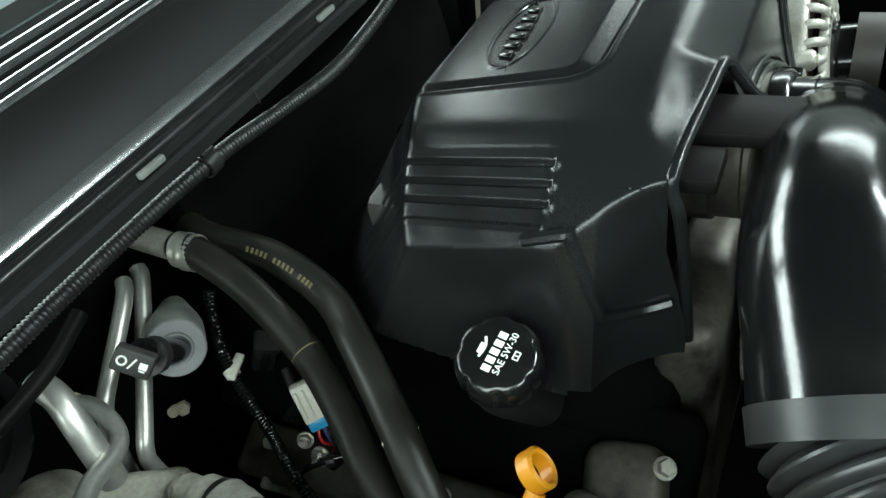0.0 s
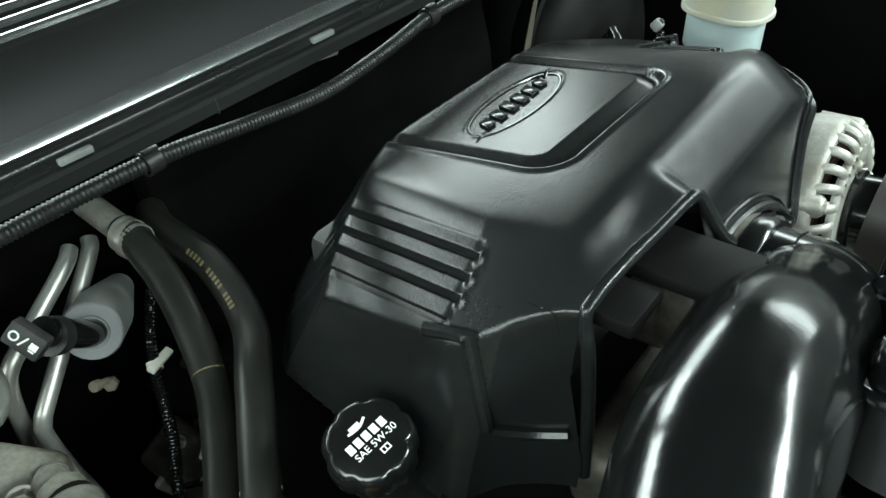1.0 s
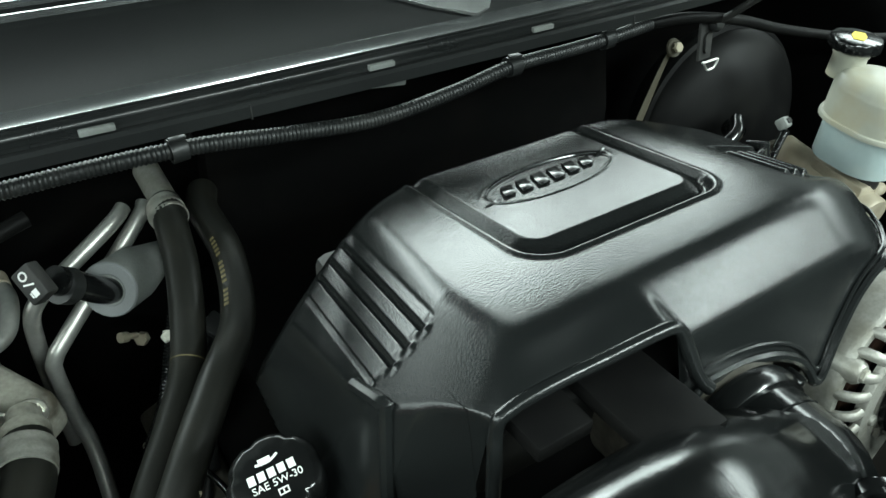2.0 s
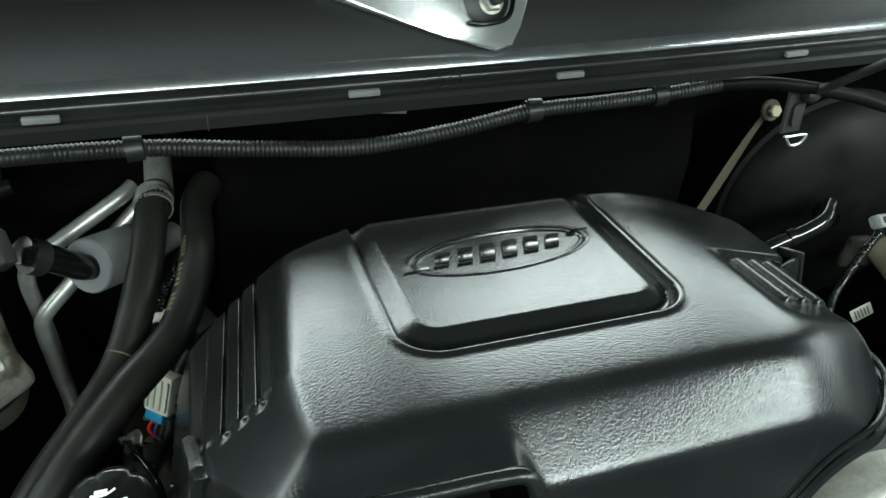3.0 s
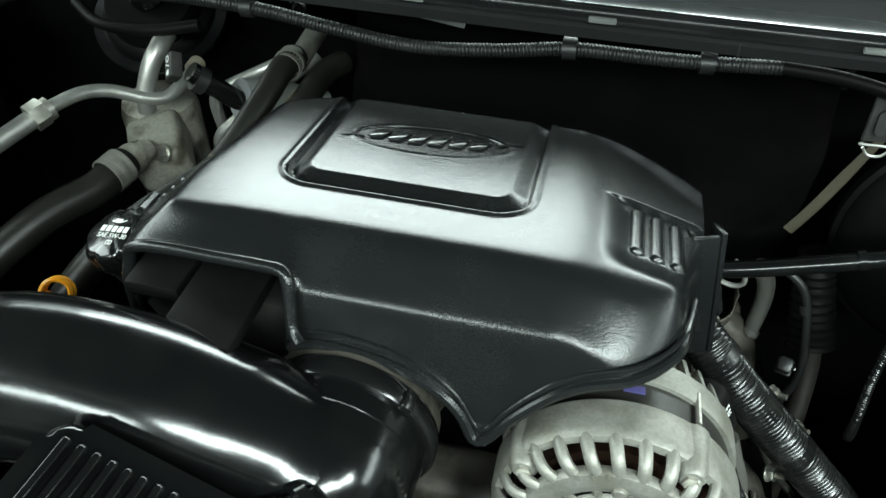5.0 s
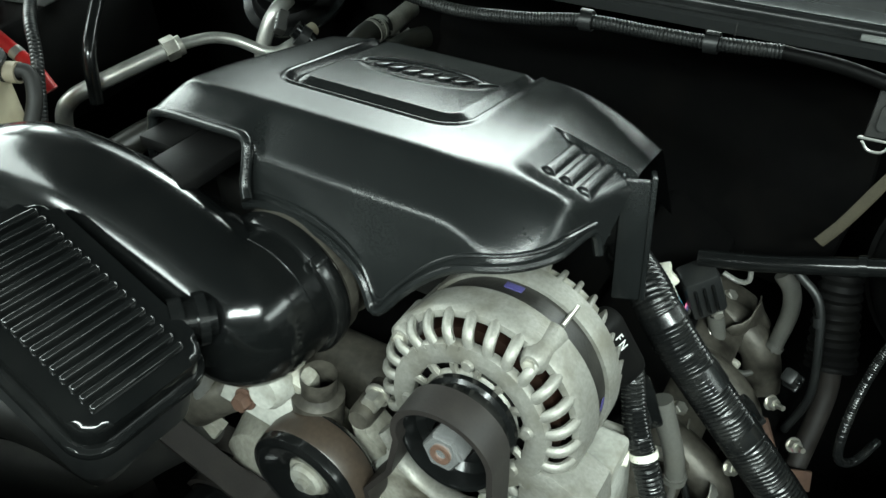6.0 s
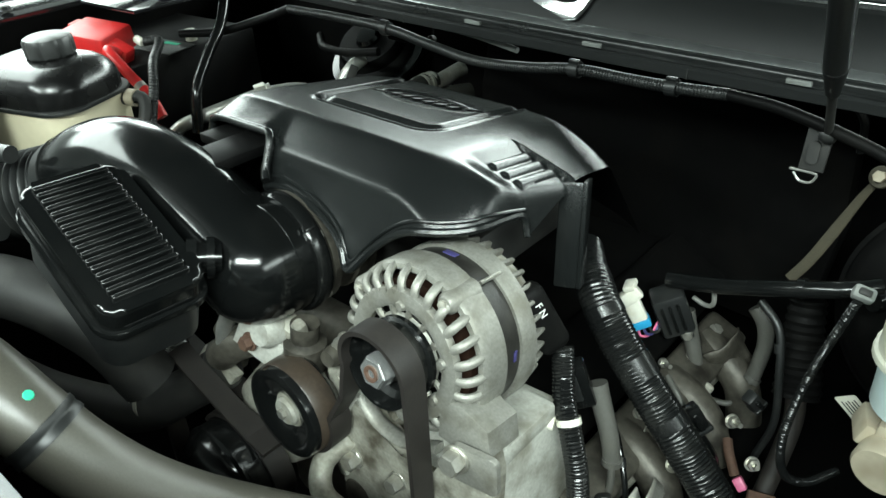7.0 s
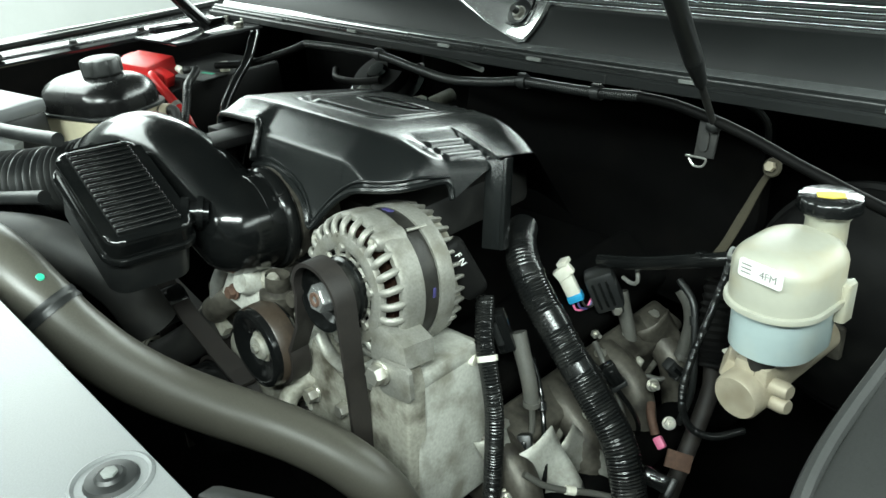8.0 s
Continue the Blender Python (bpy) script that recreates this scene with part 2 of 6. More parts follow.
def block(size, m=Matrix(), bevel=0.002, bm=None, seg=2, taper=1.0):
    """A box of that size about the pose m, with rounded edges; taper narrows its top."""
    bm = bm or bmesh.new()
    made = bmesh.ops.create_cube(bm, size=1)["verts"]
    for v in made:
        k = taper if v.co.z > 0 else 1.0
        v.co = Vector((v.co.x * size[0] * k, v.co.y * size[1] * k, v.co.z * size[2]))
    if bevel:
        edges = list({e for v in made for e in v.link_edges})
        out = bmesh.ops.bevel(bm, geom=edges, offset=min(bevel, min(size) * 0.45), segments=seg, affect="EDGES", profile=0.5)
        made = list({v for f in out["faces"] for v in f.verts} | {v for v in made if v.is_valid})
    for v in made:
        v.co = m @ v.co
    return bm


def slab(outline, height, m=Matrix(), bevel=0.002, bm=None, seg=2):
    """A plate with that outline in x and y, from z 0 to height, about the pose m."""
    bm = bm or bmesh.new()
    low = [bm.verts.new((x, y, 0)) for x, y in outline]
    high = [bm.verts.new((x, y, height)) for x, y in outline]
    n = len(low)
    bm.faces.new(low[::-1])
    lid = bm.faces.new(high)
    for k in range(n):
        bm.faces.new((low[k], low[(k + 1) % n], high[(k + 1) % n], high[k]))
    made = low + high
    if bevel:
        out = bmesh.ops.bevel(bm, geom=list(lid.edges), offset=bevel, segments=seg, affect="EDGES", profile=0.5)
        made = list({v for f in out["faces"] for v in f.verts} | {v for v in made if v.is_valid})
    for v in made:
        v.co = m @ v.co
    return bm


def rounded(w, h, r, n=6):
    """The outline of a rectangle with round corners."""
    out = []
    for cx, cy, a0 in ((w / 2 - r, h / 2 - r, 0), (-w / 2 + r, h / 2 - r, 90), (-w / 2 + r, -h / 2 + r, 180), (w / 2 - r, -h / 2 + r, 270)):
        for k in range(n + 1):
            a = radians(a0 + 90 * k / n)
            out.append((cx + r * math.cos(a), cy + r * math.sin(a)))
    return out


def dome(outline, height, inset, m, n=9, bm=None, straight=0.25):
    """A lid with that outline, whose side curves over into a gently crowned top."""
    bm = bm or bmesh.new()
    span = max(abs(x) for x, y in outline), max(abs(y) for x, y in outline)
    rings = []
    for k in range(n + 1):
        a = math.pi / 2 * k / n
        kx, ky = 1 - inset * (1 - math.cos(a)) / span[0], 1 - inset * (1 - math.cos(a)) / span[1]
        rings.append([bm.verts.new(m @ Vector((x * kx, y * ky, height * (straight + (0.93 - straight) * math.sin(a)) if k else 0.0))) for x, y in outline])
    for a, b in zip(rings, rings[1:]):
        for k in range(len(a)):
            bm.faces.new((a[k], a[(k + 1) % len(a)], b[(k + 1) % len(a)], b[k]))
    tip = bm.verts.new(m @ Vector((0, 0, height)))
    for k in range(len(rings[-1])):
        bm.faces.new((rings[-1][k], rings[-1][(k + 1) % len(rings[-1])], tip))
    bm.faces.new(rings[0][::-1])
    return bm


def hexnut(at, axis, across, height, bm=None, washer=0.0):
    bm = bm or bmesh.new()
    r = across / 2 / math.cos(math.pi / 6)
    if washer:
        lathe([(0, 0), (washer, 0), (washer, height * 0.15), (washer * 0.95, height * 0.2), (0, height * 0.2)], at, axis, 20, bm)
    lathe([(0, 0), (r, 0), (r, height * 0.88), (r * 0.88, height), (0, height)], at, axis, 6, bm)
    return bm


def frame_of(at, xdir, updir):
    """A pose at a place with its x along xdir and its z close to updir."""
    x = Vector(xdir).normalized()
    z = Vector(updir)
    z = (z - x * z.dot(x)).normalized()
    y = z.cross(x)
    return Matrix(((x.x, y.x, z.x, at[0]), (x.y, y.y, z.y, at[1]), (x.z, y.z, z.z, at[2]), (0, 0, 0, 1)))


def writing(text, size, m, mat, parent, name="lettering", depth=0.0002, label=""):
    """Words in the built-in font, as a thin raised mesh."""
    cu = bpy.data.curves.new(name, "FONT")
    cu.body, cu.size, cu.extrude, cu.align_x, cu.align_y = text, size, depth, "CENTER", "CENTER"
    tmp = bpy.data.objects.new(name, cu)
    scene.collection.objects.link(tmp)
    bpy.context.view_layer.update()
    me = bpy.data.meshes.new_from_object(tmp.evaluated_get(bpy.context.evaluated_depsgraph_get()))
    bpy.data.objects.remove(tmp)
    me.transform(m)
    me.materials.clear()
    me.materials.append(mat)
    ob = new(name, me)
    ob.parent = parent
    ob.matrix_parent_inverse = parent.matrix_world.inverted()
    return tagged(ob, label)

# ---- large structure ----
def room():
    for name, size, at in (("floor", (14, 14, 0.1), (0, 0, -0.05)), ("ceiling", (14, 14, 0.1), (0, 0, 4.05)),
                           ("wall_north", (14, 0.2, 4), (0, 7.1, 2)), ("wall_south", (14, 0.2, 4), (0, -7.1, 2)),
                           ("wall_east", (0.2, 14.4, 4), (7.1, 0, 2)), ("wall_west", (0.2, 14.4, 4), (-7.1, 0, 2))):
        ob = part(name, block(size, pose(*at), 0), CONCRETE if name == "floor" else WHITEWALL if name == "wall_west" else WALL, smooth=False)
        tagged(ob, "sealed grey concrete floor" if name == "floor" else "plain grey painted workshop surface", name.split("_")[0], kind="structure")


room()


def bay():
    """The shell of the engine bay, its shade painted in: firewall, inner fenders, bottom."""
    shell = thing("engine_bay", (0, 0.5, 0.4), "black painted steel engine bay of a truck, darkened with its shade", "engine bay", kind="structure")
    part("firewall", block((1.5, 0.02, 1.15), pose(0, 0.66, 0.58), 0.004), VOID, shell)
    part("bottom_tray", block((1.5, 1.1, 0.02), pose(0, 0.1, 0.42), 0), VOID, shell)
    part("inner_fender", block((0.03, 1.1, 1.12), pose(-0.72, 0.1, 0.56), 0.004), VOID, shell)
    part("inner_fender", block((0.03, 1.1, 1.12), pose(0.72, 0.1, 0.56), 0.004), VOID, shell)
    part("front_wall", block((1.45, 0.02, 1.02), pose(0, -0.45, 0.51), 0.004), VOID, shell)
    return shell


bay()


def bonnet():
    """The open bonnet over the bay, which its strut holds up; only its reflections show."""
    b = thing("bonnet", (0, 0.55, 1.38), "black insulated underside of the open bonnet", "bonnet", kind="structure")
    part("underside", block((1.5, 1.45, 0.02), frame_of((0, -0.09, 1.688), (1, 0, 0), (0, 0.469, 0.883)), 0.01), RUNNER, b)
    return b


bonnet()


def bow(x):
    """How far the cowl's edge bends back from its middle."""
    return 0.03 * (x - 0.03) ** 2


def across(y, z, x0=-0.66, x1=0.76, n=24):
    return [(x0 + (x1 - x0) * k / n, y + bow(x0 + (x1 - x0) * k / n), z) for k in range(n + 1)]


def strip(section, x0, x1, n=30):
    """A sheet with that cross section in y and z, which follows the cowl's bend."""
    bm = bmesh.new()
    rows = [[bm.verts.new(p) for p in across(y, z, x0, x1, n)] for y, z in section]
    for a, b in zip(rows, rows[1:]):
        for k in range(n):
            bm.faces.new((a[k], a[k + 1], b[k + 1], b[k]))
    return bm


def cowl():
    c = thing("windscreen_cowl", (0, 0.5, 1.15), "matte dark grey plastic cowl panel below the windscreen", "cowl")
    x0, x1 = -0.68, 0.80
    part("lower_lip", strip([(0.450, 1.146), (0.4265, 1.142), (0.4235, 1.1435), (0.4235, 1.1515), (0.426, 1.1535), (0.440, 1.1535)], x0, x1), COWL, c, "grey front lip of the cowl")
    part("seal_channel", strip([(0.430, 1.1537), (0.430, 1.1565), (0.4335, 1.158), (0.4345, 1.156), (0.446, 1.156)], x0, x1), SEAL, c)
    part("weather_seal", sweep(across(0.4390, 1.1575, x0, x1), 0.0044, 10, 0.02), SEAL, c, "black rubber weather seal")
    part("weather_seal", sweep(across(0.4468, 1.1562, x0, x1), 0.0040, 10, 0.02), SEAL, c)
    # the front edge swells out, so its slope turns slowly
    y, z, edge = 0.4512, 1.1545, [(0.4516, 1.1530), (0.4512, 1.1545)]
    for a in list(range(20, 58, 4)):
        y, z = y + 0.00125 * math.sin(radians(a)), z + 0.00125 * math.cos(radians(a))
        edge.append((y, z))
    edge += [(y + 0.0014, z + 0.0005), (y + 0.003, z + 0.0004), (y + 0.005, z - 0.0008)]
    # the silver colour stands in for light reflected along this edge
    part("edge_highlight", strip(edge, x0, x1, 80), EDGE, c, "front edge with its bright reflection painted silver")
    # the panel with a wedge-shaped recess
    sec = [(0.459, 1.1635), (0.4608, 1.1668), (0.4790, 1.1985), (0.4805, 1.1993), (0.4825, 1.2025), (0.4850, 1.2035), (0.500, 1.209)]
    part("cowl_panel", strip(sec, x0, x1), COWL, c)
    for k in range(4):
        y, z = 0.490 + 0.0105 * k, 1.2075 + 0.0042 * k
        part("louvre", strip([(y, z - 0.004), (y, z), (y + 0.0014, z + 0.0014), (y + 0.0042, z + 0.0014), (y + 0.0056, z), (y + 0.0056, z - 0.004)], -0.66, 0.76), COWL, c)
        # a thin silver line painted as the glint on each louvre
        part("louvre_highlight", strip([(y - 0.0004, z - 0.0022), (y - 0.0004, z + 0.0002), (y + 0.0011, z + 0.0018), (y + 0.0024, z + 0.0019)], -0.66, 0.76), EDGE, c)
    part("rear_edge", strip([(0.495, 1.205), (0.533, 1.2205), (0.536, 1.2225)], x0, x1), SATIN, c)
    for x in (-0.243, -0.048, 0.102, 0.299, 0.49, -0.44):
        m = pose(x, 0.4285 + bow(x), 1.1568, 0, 0, 8 * (x - 0.03))
        part("clip", block((0.021, 0.004, 0.0042), m, 0.0008), FOAM, c, "small grey retaining clip")
    for x in (-0.149, 0.204, 0.52, -0.5):
        part("lip_joint", block((0.0012, 0.003, 0.0105), pose(x, 0.4245 + bow(x), 1.1475, -8), 0.0003), DULL, c)
    return c


cowl()


def wiper_mount():
    """The bright wedge with the wiper pivot in the middle of the cowl."""
    w = thing("wiper_pivot", (0.05, 0.47, 1.165), "bright metal wiper pivot in a recess of the cowl", "wiper pivot")
    tilt = pose(0.053, 0.4555 + bow(0.053), 1.1655, 58)
    part("bracket", slab([(0.0, 0.0), (0.012, 0.003), (0.02, 0.016), (0.027, 0.034), (0.03, 0.052), (-0.125, 0.052), (-0.118, 0.044), (-0.04, 0.013)], 0.006, tilt, 0.0015), CHROME, w)
    part("pivot_hub", lathe([(0, 0), (0.0165, 0), (0.0165, 0.004), (0.012, 0.006), (0.0, 0.006)], tilt @ Vector((-0.006, 0.034, 0.004)), tilt.to_3x3() @ Vector((0, 0, 1)), 28), SATIN, w)
    part("pivot_nut", hexnut(tilt @ Vector((-0.003, 0.033, 0.009)), tilt.to_3x3() @ Vector((0, 0, 1)), 0.013, 0.007, washer=0.009), STEEL, w)
    part("spindle", lathe([(0, 0), (0.004, 0), (0.004, 0.016), (0, 0.017)], tilt @ Vector((-0.003, 0.033, 0.009)), tilt.to_3x3() @ Vector((0, 0, 1)), 14), DULL, w)
    part("wiper_wire", sweep([tilt @ Vector(p) for p in ((-0.02, 0.02, 0.008), (-0.008, 0.018, 0.012), (0.008, 0.022, 0.012), (0.014, 0.04, 0.01), (0.01, 0.058, 0.008))], 0.0017, 8), GLOSS, w)
    return w


wiper_mount()


def windscreen():
    g = thing("windscreen", (0, 0.6, 1.22), "tinted windscreen behind the cowl", "windscreen")
    glass = material("tinted_glass", (0.25, 0.3, 0.3), 0.05, grain=0.02)
    part("pane", strip([(0.537, 1.220), (0.70, 1.280), (0.86, 1.340), (0.862, 1.335), (0.702, 1.275), (0.540, 1.215)], -0.68, 0.78), glass, g)
    part("black_border", strip([(0.5385, 1.2232), (0.556, 1.2298)], -0.68, 0.78), GLOSS, g)
    return g


windscreen()

# ---- engine cover ----
def soft_min(values, k):
    m = np.minimum.reduce(values)
    return m - k * np.log(sum(np.exp(-(v - m) / k) for v in values))


def step(a, b, v):
    s = np.clip((v - a) / (b - a), 0, 1)
    return s * s * (3 - 2 * s)


def box_gap(x, y, cx, cy, hx, hy, r):
    """How far a place lies outside a rectangle with round corners."""
    qx, qy = np.abs(x - cx) - hx + r, np.abs(y - cy) - hy + r
    return np.hypot(np.maximum(qx, 0), np.maximum(qy, 0)) + np.minimum(np.maximum(qx, qy), 0) - r


def cover_top(x, y):
    """The height of the cover: flats, slopes and walls that meet in soft edges, with channels and slots."""
    plateau = 1.1345 - 0.175 * (y - 0.225) - 0.5 * np.maximum(np.abs(x) - 0.06, 0) ** 2
    corner = 5.0 * np.maximum(-0.10 - x, 0) ** 2 + 5.0 * np.maximum(x - 0.10, 0) ** 2
    band = 1.1425 + 0.72 * (y - 0.176) - corner
    brim = rail_line(x) - 0.0015
    roof = 1.1335 + 0.131 * (x + 0.05) + 0.22 * (y - 0.147) - 0.003 * np.logaddexp(0, (-0.143 - x) / 0.0035)
    face = 1.053 + 2.6 * (y - 0.117)
    band = soft_min([band, face], 0.0021)
    # the raised intake lobe, round at its side and front
    lobe = roof - 0.0075 * np.logaddexp(0, (x + 0.0455) / 0.0060) ** 1.5 - 0.004 * np.logaddexp(0, (brim - y) / 0.0012)
    band = -soft_min([-band, -lobe], 0.0028) - 0.0012
    louvre = 1.118 + 0.95 * (x + 0.147) - 0.28 * (y - 0.221) - 0.8 * np.maximum(0.226 - y, 0) ** 2 - 0.12 * np.maximum(0.226 - y, 0)
    wall = 1.101 + 4.0 * (x + 0.178) - 0.4 * (y - 0.22)
    flank = 1.107 - (3.2 + 9.0 * np.clip((0.19 - y) / 0.04, 0, 1)) * (-0.94 * x - 0.35 * y - 0.0895)
    wall = soft_min([wall, flank], 0.006) + 0.002
    right = 1.117 - 0.31 * (x - 0.14) - 0.2 * (y - 0.267)
    # the round front corner on the driver's side
    out = np.hypot(np.maximum(x - 0.125, 0), np.maximum(0.187 - y, 0)) - 0.13 * np.maximum(y - 0.187, 0)
    turn = 1.106 + 2.6 * (0.053 - out) + 3.0 * np.maximum(0.11 - x, 0)
    back = 0.352 - 0.5 * np.maximum(np.abs(x - 0.02) - 0.07, 0) ** 2 * 8
    rear = 1.1095 - 1.5 * (y - back)
    z = soft_min([plateau, soft_min([band, right, turn], 0.005) + 0.0028, louvre, wall, rear], 0.0021)
    # channel round the badge panel
    out = box_gap(x, y, 0.0005, 0.4165, 0.0785, 0.2, 0.022)
    inn = box_gap(x, y, 0.0005, 0.4335, 0.0665, 0.2, 0.012)
    z = z - 0.0058 * step(0.0005, -0.0025, out) * np.clip((inn + 0.0005) / 0.0125, 0, 1)
    z = z + 0.0012 * np.exp(-((out - 0.002) / 0.0022) ** 2)
    # shallow oval for the badge
    oval = np.hypot((x - 0.002) / 0.0545, (y - 0.2955 - 0.05 * x) / 0.0205) - 1
    z = z - 0.0012 * step(0.03, -0.03, oval) + 0.0008 * np.exp(-(oval / 0.05) ** 2)
    # grooves of the louvred side, with the lands between them tilted back a little
    u = (x + 0.147 - 0.10 * (y - 0.221)) / 0.009
    z = z - 0.0020 * (u - np.floor(u) - 0.5) * step(-3.4, -3.2, u) * step(0.9, 0.7, u) * step(0.2205, 0.224, y) * step(0.470, 0.460, y)
    for k in range(3):
        gx = -0.147 - 0.009 * k + 0.10 * (y - 0.221)
        run = step(0.2205, 0.223, y) * step(0.470, 0.460, y)
        z = z - 0.0034 * run * np.exp(-(np.abs((x - gx) / 0.00105)) ** 3)
        z = z + 0.0022 * np.exp(-((x - gx) / 0.0026) ** 2 - ((y - 0.2195) / 0.0022) ** 2)
    # pocket with three short tubes on the other side
    z = z - 0.0052 * step(0.2690, 0.2668, y) * step(0.188, 0.213, y) * step(0.122, 0.146, x)
    for k in range(3):
        gx = 0.146 + 0.0125 * k
        run = step(0.2145, 0.2175, y) * step(0.264, 0.262, y)
        z = z + 0.0032 * run * np.sqrt(np.maximum(1 - ((x - gx) / 0.0046) ** 2, 0))
    return z


def rail_line(x):
    """Where the brim over the intake opening runs."""
    return 0.143 - 0.08 * x


def cover_edge(x):
    """How low the front face reaches."""
    if x < -0.02:
        return 1.092 - 0.006 * ((-0.02 - x) / 0.024) ** 2
    if x < 0.0685:
        return 1.051 + 0.041 * math.sqrt(max(0.0, 1 - ((x + 0.02) / 0.0886) ** 2))
    if x < 0.0780:
        return 1.0525
    return 1.0525 + 0.0495 * (1 - (max(0.0, 0.15 - x) / 0.072) ** 2)


def engine_cover():
    c = thing("engine_cover", (0, 0.26, 1.02), "black textured plastic engine cover with a badge panel", "engine cover")
    xs = np.concatenate([np.linspace(-0.212, -0.1815, 30), np.linspace(-0.181, -0.13, 150), np.linspace(-0.129, -0.06, 50), np.linspace(-0.0588, 0.1895, 200)])
    bm, cols, rim = bmesh.new(), [], []
    fixed = np.linspace(0.43, 0.205, 270)
    for x in xs:
        ys = np.linspace(0.205, 0.09, 1200)
        zs = cover_top(np.full_like(ys, x), ys)
        if x < -0.157:
            stop = (zs < 0.99) | (ys < 0.1435)
        elif x < -0.044:
            stop = ys < rail_line(x)
        else:
            stop = zs < cover_edge(x)
        last = np.argmax(stop) if stop.any() else len(ys) - 1
        last = max(last, 4)
        way = np.concatenate([[0], np.cumsum(np.hypot(np.diff(ys[:last + 1]), np.diff(zs[:last + 1])))])
        # an even run to the brow, then a second run down the front face
        brow = way[-1]
        if x > -0.044:
            s = float(step(-0.044, 0.02, x))
            brow = (1 - s) * float(np.interp(-0.1465, -ys[:last + 1], way)) + s * way[-1] * 0.66
        at = np.linspace(0, brow, 76)[1:]
        if x > -0.044:
            at = np.concatenate([at, np.linspace(brow, way[-1], 41)[1:]])
        line = list(zip(fixed, cover_top(np.full_like(fixed, x), fixed)))
        line += list(zip(np.interp(at, way, ys[:last + 1]), np.interp(at, way, zs[:last + 1])))
        cols.append([bm.verts.new((x, a, max(b, 0.985))) for a, b in line])
        rim.append((x, ys[last], zs[last]))
    for a, b in zip(cols, cols[1:]):
        for k in range(min(len(a), len(b)) - 1):
            if max(v.co.z for v in (a[k], a[k + 1], b[k + 1], b[k])) > 0.9852:
                bm.faces.new((a[k], a[k + 1], b[k + 1], b[k]))
    bmesh.ops.delete(bm, geom=[v for v in bm.verts if not v.link_faces], context="VERTS")
    part("shell", bm, COVER, c)
    front = [p for p in rim if p[0] > -0.042]
    part("front_lip", sweep([(p[0], p[1] - 0.001, p[2]) for p in front[::5] + [front[-1]]], 0.0034, 8, 0.004), COVER, c)
    part("front_lip", sweep([(p[0], p[1] + 0.002, p[2] + 0.0075) for p in front[6::5]], 0.0016, 8, 0.004), COVER, c)
    arch = [p for p in rim if -0.150 < p[0] < -0.052]
    rail = [(-0.1515, 0.1435, 0.995), (-0.152, 0.1455, 1.05), (-0.1525, 0.149, 1.092), (-0.1505, 0.1535, 1.108)] + [(p[0], p[1] - 0.0005, p[2] - 0.0024) for p in arch[3::6]]
    rail += [(-0.0465, 0.1455, 1.1310), (-0.042, 0.1425, 1.127), (-0.0395, 0.136, 1.116), (-0.037, 0.1285, 1.104), (-0.032, 0.1235, 1.098)]
    part("intake_lip", sweep(rail, 0.0040, 12, 0.003), COVER, c)
    # the leg that carries the ledge down to the engine
    down = (0.12, -0.26, -1)
    part("support_leg", block((0.090, 0.020, 0.005), frame_of((0.1953, 0.2530, 1.0593), down, (0.35, -1, 0.30)), 0.0018), COVER, c)
    part("leg_flange", block((0.092, 0.004, 0.018), frame_of((0.2043, 0.2625, 1.0593), down, (0.35, -1, 0.30)), 0.0012), COVER, c)
    part("leg_flange", block((0.092, 0.003, 0.012), frame_of((0.1853, 0.2555, 1.0593), down, (0.35, -1, 0.30)), 0.0012), COVER, c)
    # angular rib on the tall side
    def on_wall(y, z):
        plain = -0.178 + (z - 1.101 + 0.4 * (y - 0.22)) / 4.0
        reach = 0.0895 + (1.107 - z) / (3.2 + 9.0 * min(1.0, max(0.0, (0.19 - y) / 0.04)))
        return (max(plain, -(reach + 0.35 * y) / 0.94) - 0.0012, y, z)
    rib = [on_wall(0.232, 1.086), on_wall(0.207, 1.092), on_wall(0.2045, 1.089), on_wall(0.189, 1.045), on_wall(0.186, 1.036), on_wall(0.168, 1.031), on_wall(0.152, 1.033)]
    part("side_rib", sweep(rib, 0.0042, 8, 0.0025), COVER, c)
    # plain shapes on the badge
    top = lambda x, y: (x, y, float(cover_top(np.array([x]), np.array([y]))[0]))
    ring = [top(0.002 + 0.0525 * math.cos(a), 0.2955 + 0.05 * 0.0525 * math.cos(a) + 0.0198 * math.sin(a)) for a in np.linspace(0, 2 * math.pi, 60)]
    part("badge_ring", sweep(ring, 0.0008, 6, 0.004, closed_ends=False), GLOSS, c, "raised oval badge outline")
    for k in range(6):
        x = -0.034 + 0.014 * k
        y = 0.2965 + 0.05 * x
        m = frame_of(Vector(top(x, y)) + Vector((0, 0, 0.0006)), (1, 0.05, -0.005), (0, 0.175, 1))
        h = 0.0150 - 0.0006 * abs(k - 2.5) ** 2
        bm = slab([(-0.0055 - 0.002, -h / 2), (0.004 - 0.002, -h / 2), (0.0055 + 0.002, h / 2), (-0.004 + 0.002, h / 2)], 0.0014, m, 0.0004)
        part("badge_bar", bm, GLOSS, c)
    for side in (-1, 1):
        tail = [top(0.002 + side * q, 0.2955 + 0.05 * side * q + side * w) for q, w in ((0.046, 0.004), (0.054, 0.006), (0.062, 0.0075))]
        part("badge_tail", sweep(tail, lambda s, d: 0.0018 * (1 - 0.6 * s), 6, 0.003, flat=0.5), GLOSS, c)
    return c


engine_cover()

